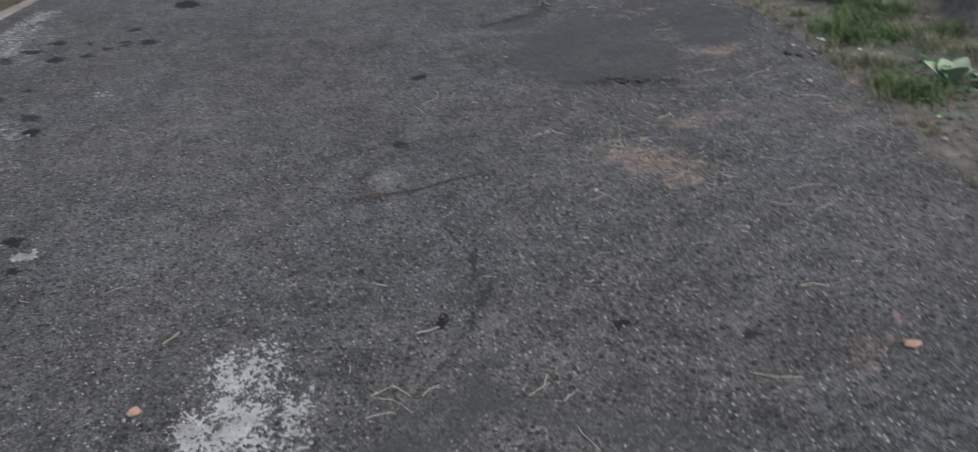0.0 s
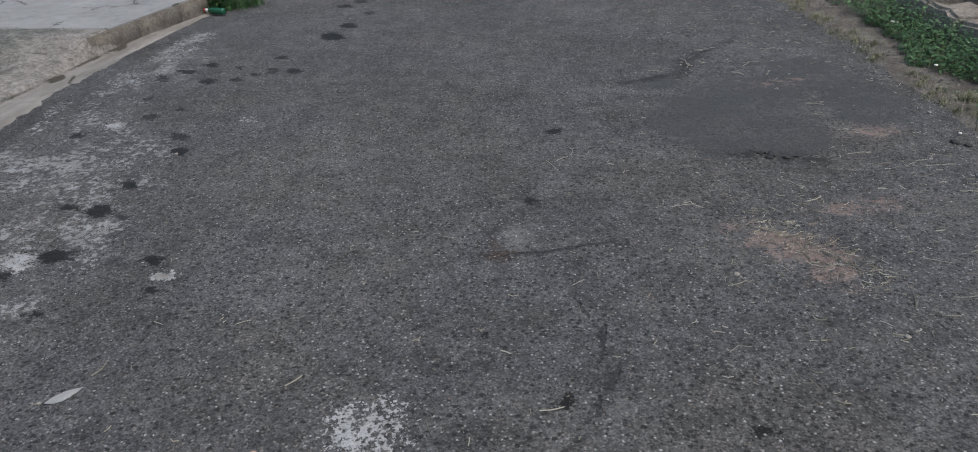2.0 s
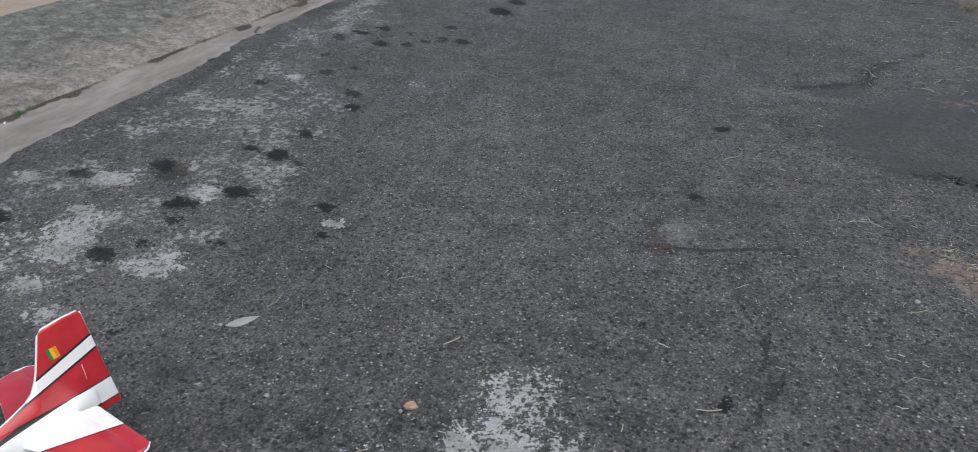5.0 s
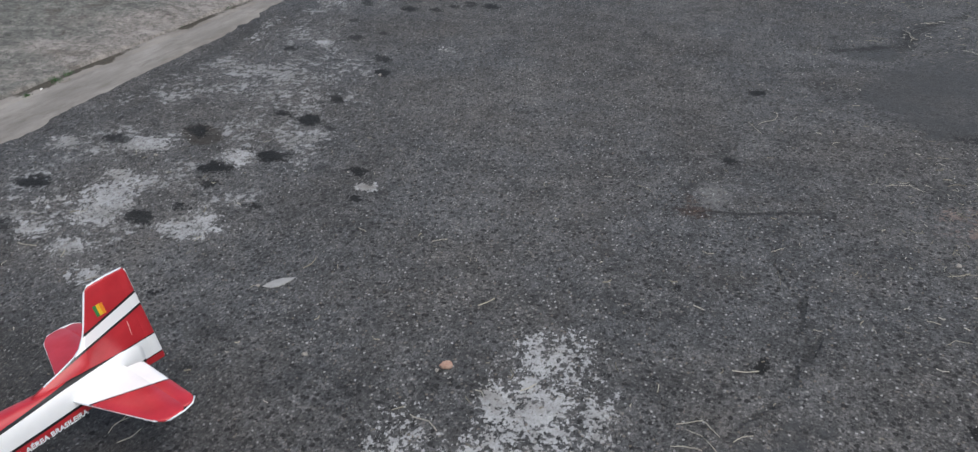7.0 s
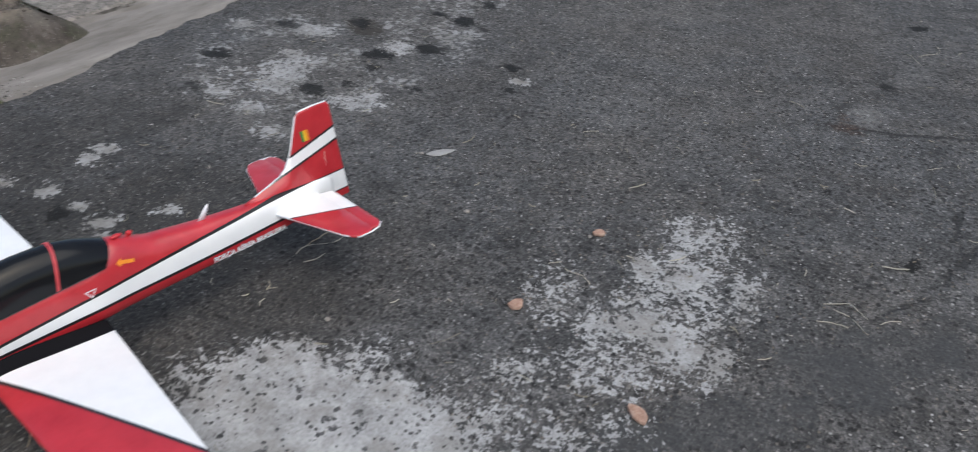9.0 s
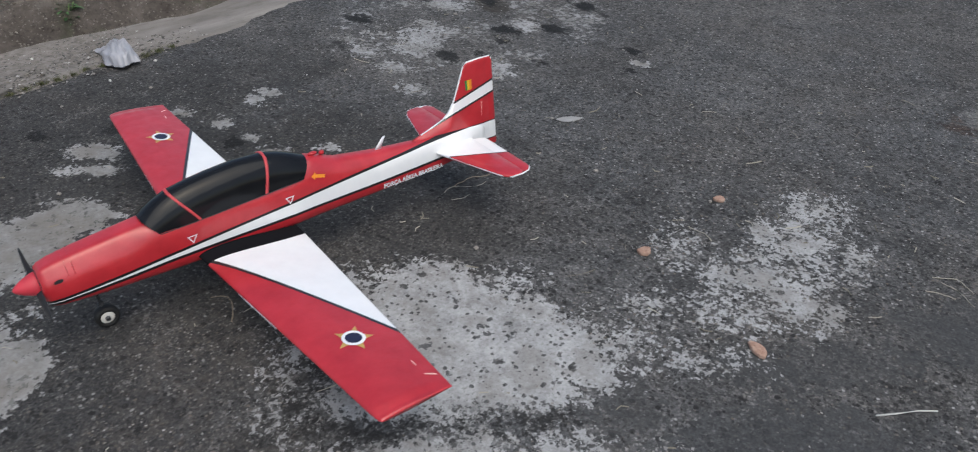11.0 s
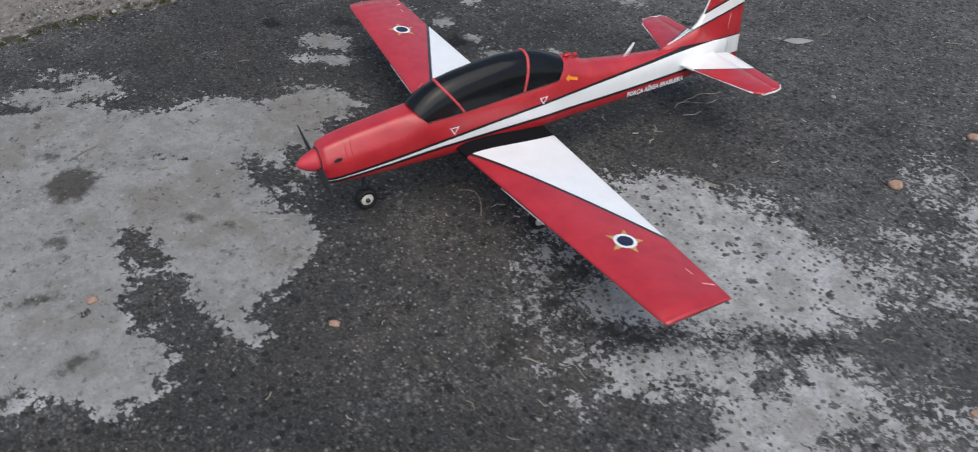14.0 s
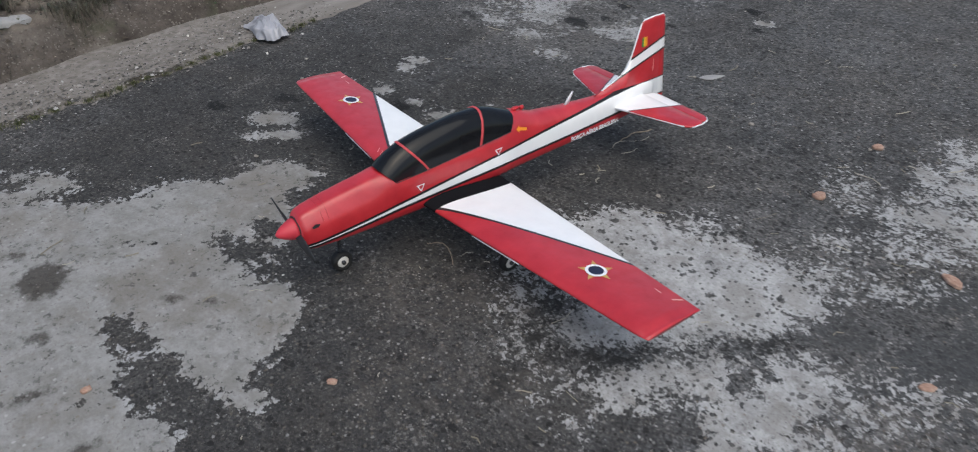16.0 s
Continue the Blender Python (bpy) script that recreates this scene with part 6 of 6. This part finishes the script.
blades("green_grass_tufts", 6500, 22, tuft_place([(2.07, 4.72, 1.2), (2.22, 4.8, 1.1), (2.3, 4.55, .8), (2.1, 4.55, .9), (2.06, 3.77, .9), (2.12, 3.7, .8), (2.02, 3.9, .5), (2.5, 4.95, 1.1), (2.36, 5.0, 1), (2.62, 4.5, .7)], .1), (.03, .11), .0018, M_GRASS,
       "green grass tufts on the verge", "grass", on_verge, 1.1)
blades("dry_tussock", 1500, 28, tuft_place([(2.02, 4.18, 1), (2.1, 4.12, .8), (2.45, 4.3, 1.1), (2.6, 4.15, .9), (2.4, 4.6, .9), (1.97, 5.1, .6)], .07), (.04, .12), .0018, M_DRY, "pale dry grass tussocks on the verge", "grass", on_verge, 1.2)
r2 = rng(5)
dry_spots = [(edge_at(y) + r2.uniform(-.03, .13), y, r2.uniform(.35, 1.0)) for y in np.arange(2.6, 9.4, .075) if math.sin(y * 5.1) + math.sin(y * 11.7) > -.7]
blades("dry_grass_fringe", 7000, 23, tuft_place(dry_spots, .055), (.02, .065), .0018, M_DRY, "short dry yellow grass fringe at the asphalt edge", "grass", on_verge, 1.0)
blades("kerb_weeds", 700, 24, tuft_place([(-4.39, 3.18, .8), (-4.41, 3.28, .7), (-4.43, 4.81, .6), (-4.45, 5.26, .6), (-4.46, 6.1, .6), (-4.36, 2.95, .4), (-4.42, 4.3, .4)], .04), (.015, .045), .0018, M_LEAF, "small weeds in the joint beside the gutter", "weeds", lambda x, y: .01)
blades("moss_fringe", 4200, 25, tuft_place([(float(gutter_edge(np.array(0.0), np.array(y))), y, .6 + .4 * math.sin(y * 7) ** 2) for y in np.arange(-1.1, 1.35, .07)], .022), (.006, .018), .0016, leaf_material("olive_moss", (0.04, 0.05, 0.018), (0.085, 0.095, 0.04), (0.15, 0.15, 0.075)), "low green moss and grass along the gutter edge", "moss", lambda x, y: .004, 1.0)
bank_spots = [(r2.uniform(-5.3, -4.4), r2.uniform(-2.0, 1.9), r2.uniform(.5, 1.2)) for _ in range(95)]
blades("dry_bank_weeds", 9000, 26, tuft_place(bank_spots, .07), (.03, .12), .0018, leaf_material("bank_weeds", (0.045, 0.045, 0.032), (0.085, 0.08, 0.06), (0.17, 0.155, 0.12)), "dry brown weeds on the soil bank", "weeds", on_bank)


def bush(name, x, y, z, count, seed, size, material, label, leaf_len=(.03, .06)):
    thing = tagged(new(name), label, "plant")
    thing.location = (x, y, z)
    r = rng(seed)
    bm = bmesh.new()
    for k in range(5):
        a = r.uniform(0, 6.28)
        t = tube([(0, 0, 0), (.02 * math.cos(a), .02 * math.sin(a), size * .5), (.05 * math.cos(a), .05 * math.sin(a), size)], .003, 5)
        me = bpy.data.meshes.new("tmp")
        t.to_mesh(me), t.free()
        bm.from_mesh(me)
        bpy.data.meshes.remove(me)
    part("stems", bm, M_GRASS, thing)
    verts, faces = [], []
    for _ in range(count):
        a, e, h = r.uniform(0, 6.28), r.uniform(-.1, 1.0), r.uniform(.15, 1)
        way = Vector((math.cos(a) * math.cos(e), math.sin(a) * math.cos(e), math.sin(e)))
        up = (Vector((0, 0, 1)) - way * way.z).normalized()
        d = size * .35 * r.random()
        leaf(verts, faces, Vector((d * math.cos(a), d * math.sin(a), h * size)), way, up, r.uniform(*leaf_len), r.uniform(.012, .026))
    crown = mesh_thing("foliage", verts, faces, material)
    crown.parent = thing
    return thing


bush("weed", -4.36, 1.07, .01, 90, 31, .14, M_LEAF, "small green weed growing at the foot of the bank")
bush("weed", -4.6, .55, .12, 50, 33, .1, M_LEAF, "small green weed growing at the foot of the bank")
bush("shrub", -4.76, .12, .18, 420, 35, .2, M_LEAF, "dark green shrub on top of the soil bank", (.03, .06))
bush("weed_clump", -4.2, 7.62, 0, 420, 32, .26, M_LEAF, "green weed clump at the end of the gutter", (.04, .09))
blades("gutter_end_grass", 900, 36, tuft_place([(-4.22, 7.56, 1), (-4.1, 7.62, 1), (-3.97, 7.72, .9), (-4.15, 7.75, 1.1), (-3.9, 7.85, .8)], .06), (.07, .2), .0028, M_LEAF, "green grass clump at the end of the gutter", "grass", lambda x, y: .0, 1.2)
bush("weed_clump", -4.05, 7.85, 0, 320, 34, .26, M_LEAF, "green weed clump at the end of the gutter", (.04, .09))


def broad_leaf_plant(x, y, z, seed, count, size):
    thing = tagged(new("broad_leaf_plant"), "pale sage-green broad-leaved plant on the verge", "plant")
    thing.location = (x, y, z)
    r = rng(seed)
    for k in range(count):
        a, e = 2 * math.pi * k / count + r.uniform(-.3, .3), r.uniform(.55, 1.2)
        way = Vector((math.cos(a) * math.cos(e), math.sin(a) * math.cos(e), math.sin(e)))
        side = Vector((-math.sin(a), math.cos(a), 0))
        up = side.cross(way) * -1
        L, W = size * r.uniform(.75, 1.1), size * r.uniform(.5, .64)
        bm = bmesh.new()
        rows = []
        for t in np.linspace(0, 1, 9):
            w = W * (math.sin(math.pi * min(1, t * .95 + .04)) ** .7) * (1 if t > .12 else .3)
            mid = way * L * t - Vector((0, 0, L * .22 * t * t))
            rows.append([bm.verts.new(mid + side * w / 2 * s + up * (abs(s) * w * .12)) for s in (-1, -.5, 0, .5, 1)])
        for p, q in zip(rows, rows[1:]):
            for j in range(4):
                bm.faces.new((p[j], p[j + 1], q[j + 1], q[j]))
        part("leaf", bm, M_SAGE, thing)
    return thing


broad_leaf_plant(2.29, 3.8, .02, 51, 8, .18)
broad_leaf_plant(2.52, 3.74, .02, 52, 7, .18)
broad_leaf_plant(2.45, 6.0, .2, 53, 6, .13)

# broken stone ledge behind the weeds
M_LEDGE = concrete_material("reddish_ledge_stone", 0.17, 0.29, 0.5, (0.13, 0.1, 0.08), 45, 0.12, 0.1, 0.5)


def ledge_block(length, depth, height, seed):
    bm = bmesh.new()
    bmesh.ops.create_cube(bm, size=1.0)
    bmesh.ops.scale(bm, vec=(depth, length, height), verts=bm.verts)
    bmesh.ops.bevel(bm, geom=list(bm.edges), offset=0.025, segments=2, affect="EDGES")
    bmesh.ops.subdivide_edges(bm, edges=list(bm.edges), cuts=3, use_grid_fill=True)
    off = Vector((seed * 2.7, seed * 1.3, seed))
    for v in bm.verts:
        v.co += Vector((noise.noise(v.co * 5 + off), noise.noise(v.co * 4 - off), noise.noise(v.co * 6 + off * 2))) * .035
        v.co += Vector((noise.noise(v.co * 17 + off), noise.noise(v.co * 18 - off), noise.noise(v.co * 16 + off * 2))) * .014
    me = bpy.data.meshes.new("ledge_block")
    bm.to_mesh(me), bm.free()
    me.materials.append(M_LEDGE)
    return me


for k, (y, length, lift, turn) in enumerate([(5.56, .52, .19, 7), (6.1, .5, .2, 10), (6.62, .46, .21, 8), (7.12, .44, .2, 12)]):
    ob = new("ledge_block", ledge_block(length, .55, .5, 60 + k))
    ob.matrix_world = pose(2.4 - .145 * (y - 5.2) + .3, y, lift - .25, 2 * (-1) ** k, 4, turn)
    tagged(ob, "reddish-grey weathered stone block of the verge ledge", "stone block", "stone blocks of the ledge")
for k, (x, y, s) in enumerate([(2.75, 7.6, .16), (2.95, 8.1, .18)]):
    ob = new("bank_stone", lump_mesh("bank_stone", 60 + k, (s, s * 1.3, s * .7), .45, 3))
    ob.data.materials.append(M_LEDGE)
    ob.data.polygons.foreach_set("use_smooth", [True] * len(ob.data.polygons))
    ob.matrix_world = pose(x, y, on_verge(x, y) + s * .2, 0, 0, 30 * k)
    tagged(ob, "large reddish-brown earth-covered stone in the bank", "stone", "stones of the bank")


# short bits of straw blown over the street
def straw_bits(name, count, seed, place, label):
    r = rng(seed)
    verts, faces = [], []
    for _ in range(count):
        x, y = place(r)
        a, L, w = r.uniform(0, 6.28), r.uniform(.008, .045) * (2.2 if r.random() < .1 else 1), r.uniform(.0008, .002)
        c, q = math.cos(a), math.sin(a)
        n = len(verts)
        bow = r.uniform(-.25, .25) * L
        for t, b in ((-.5, 0), (0, 1), (.5, 0)):
            px, py = x + c * L * t - q * bow * b, y + q * L * t + c * bow * b
            verts += [(px - q * w, py + c * w, .003), (px + q * w, py - c * w, .003), (px, py, .003 + w * 1.6)]
        for k in (0, 3):
            faces += [(n + k, n + k + 3, n + k + 5, n + k + 2), (n + k + 1, n + k + 2, n + k + 5, n + k + 4), (n + k, n + k + 1, n + k + 4, n + k + 3)]
    g = Nodes(name + "_colour", 0.9)
    g.colour(g.ramp(g.island(), (0.0, (0.14, 0.125, 0.095)), (0.6, (0.26, 0.24, 0.19)), (1.0, (0.46, 0.44, 0.38))))
    return tagged(mesh_thing(name, verts, faces, g.mat, smooth=False), label, "straw litter", kind="stuff")


def litter_place(r):
    while True:
        y = 2.2 + 5.5 * r.random()
        x = r.gauss(1.0, .55)
        if -.6 < x < edge_at(y) + .05:
            return x, y


# broken bits at the near edge of the newer asphalt
g = Nodes("broken_asphalt", 0.9)
g.colour(g.ramp(g.noise(70, 4, 0.7), (0.35, grey(0.018)), (0.65, grey(0.05))))
for k, (x, y, s) in enumerate([(.62, 4.24, .022), (.67, 4.225, .03), (.72, 4.2, .034), (.7, 4.16, .02), (.79, 4.17, .028), (.84, 4.19, .018), (1.69, 4.44, .03), (1.74, 4.4, .02)]):
    ob = new("asphalt_lump", lump_mesh("asphalt_lump", 90 + k, (s, s * .7, s * .35), .4, 2))
    ob.data.materials.append(g.mat)
    ob.matrix_world = pose(x, y, .006 + s * .1, 0, 0, 47 * k)
    tagged(ob, "dark broken lump of asphalt lying on the street", "asphalt lump", "broken asphalt lumps")

straw_bits("straw_litter", 850, 61, litter_place, "short bits of straw blown over the asphalt")
straw_bits("straw_heap", 260, 63, lambda r: (lambda t: (.5 + .5 * t + r.gauss(0, .07), 3.5 - .55 * t + r.gauss(0, .06)))(r.random()), "thin heap of dry straw bits on the asphalt")
straw_bits("near_straw_litter", 220, 62, lambda r: (r.uniform(-3.3, .6), r.uniform(-.6, 3.2)), "sparse bits of straw on the asphalt")

# bits of litter at the gutter end and on the verge
bottle = tagged(new("bottle"), "green glass bottle lying in the gutter", "bottle")
g = Nodes("green_glass", 0.12)
g.colour((0.012, 0.08, 0.042))
M_GLASS = g.mat
prof = [(-.11, .004), (-.11, .028), (-.1, .032), (.04, .032), (.07, .026), (.09, .015), (.13, .013), (.135, .015), (.14, .014), (.14, .003)]
part("glass_body", loft([[(x, r * math.cos(t), .034 + r * math.sin(t)) for t in np.linspace(0, 2 * math.pi, 20, endpoint=False)] for x, r in prof]), M_GLASS, bottle)
part("paper_label", loft([[(x, .0162 * math.cos(t), .034 + .0162 * math.sin(t)) for t in np.linspace(0, 2 * math.pi, 20, endpoint=False)] for x in (.088, .116)], cap=False), M_WHITE, bottle, "white paper neck label")
part("cap", loft([[(x, .0155 * math.cos(t), .034 + .0155 * math.sin(t)) for t in np.linspace(0, 2 * math.pi, 16, endpoint=False)] for x in (.128, .144)]), M_RED, bottle, "red cap")
bottle.matrix_world = pose(-4.12, 7.4, .008, 0, 0, 165)
for k, (x, y, s) in enumerate([(1.98, 6.75, .035), (1.93, 5.6, .02), (1.94, 4.62, .04), (2.1, 3.66, .03), (2.16, 3.6, .02), (2.08, 4.4, .02), (-4.36, 3.05, .014), (-3.62, .86, .009), (-3.68, 1.12, .008), (1.75, 4.55, .016), (-4.1, .75, .01)]):
    ob = new("paper_scrap", chip_mesh("paper_scrap", 80 + k, (s, s * .6, .006)))
    ob.data.materials.append(M_HUB)
    z = on_verge(x, y) + .06 if x > 1.9 and y > 5 else .006
    ob.matrix_world = pose(x, y, .012 if x < -4 or z < .01 else z, 8, 5, 50 * k)
    tagged(ob, "small white scrap of litter", "litter", "white litter scraps")

g = Nodes("leaf_litter", 0.9)
g.colour(g.ramp(g.island(), (0.0, (0.03, 0.026, 0.02)), (0.5, (0.075, 0.062, 0.048)), (0.85, (0.13, 0.115, 0.09)), (1.0, (0.26, 0.24, 0.2))))
ground_cover("bank_leaf_litter", 1200, 71, lambda r: (r.uniform(-5.5, -4.3), r.uniform(-2.4, 2.0)), lambda x, y: .02, (.008, .022), g.mat, "dead leaves and litter strewn on the soil bank", "leaf litter", on_bank)
ground_cover("bank_ground_weeds", 3000, 73, lambda r: (r.uniform(-5.4, -4.45), r.uniform(-1.6, 1.95)), lambda x, y: .05 * max(0, math.sin(x * 7 + y * 3)), (.012, .035), leaf_material("dusty_bank_leaves", (0.04, 0.045, 0.03), (0.075, 0.082, 0.055), (0.16, 0.16, 0.12)), "dusty grey-green weeds on the soil bank", "weeds", on_bank)
ground_cover("gutter_leaf_litter", 320, 74, lambda r: (lambda y: (float(gutter_edge(np.array(0.0), np.array(y))) - abs(r.gauss(.05, .08)), y))(r.uniform(-1.2, 1.4)), lambda x, y: .006, (.008, .02), g.mat, "dead leaf bits strewn in the gutter", "leaf litter", lambda x, y: .01)
ground_cover("verge_green_weeds", 1500, 75, lambda r: (lambda y: (edge_at(y) + r.uniform(.12, .75), y))(r.uniform(3.4, 5.3)), lambda x, y: .05 * max(0, math.sin(x * 9) + math.sin(y * 7)), (.014, .04), M_LEAF, "small green weeds among the verge grass", "weeds", on_verge)
ground_cover("verge_leaf_litter", 2200, 72, lambda r: (lambda y: (edge_at(y) + r.uniform(.05, .9), y))(r.uniform(2.6, 8.5)), lambda x, y: .012, (.01, .03), g.mat, "dead leaves strewn on the verge", "leaf litter", on_verge)
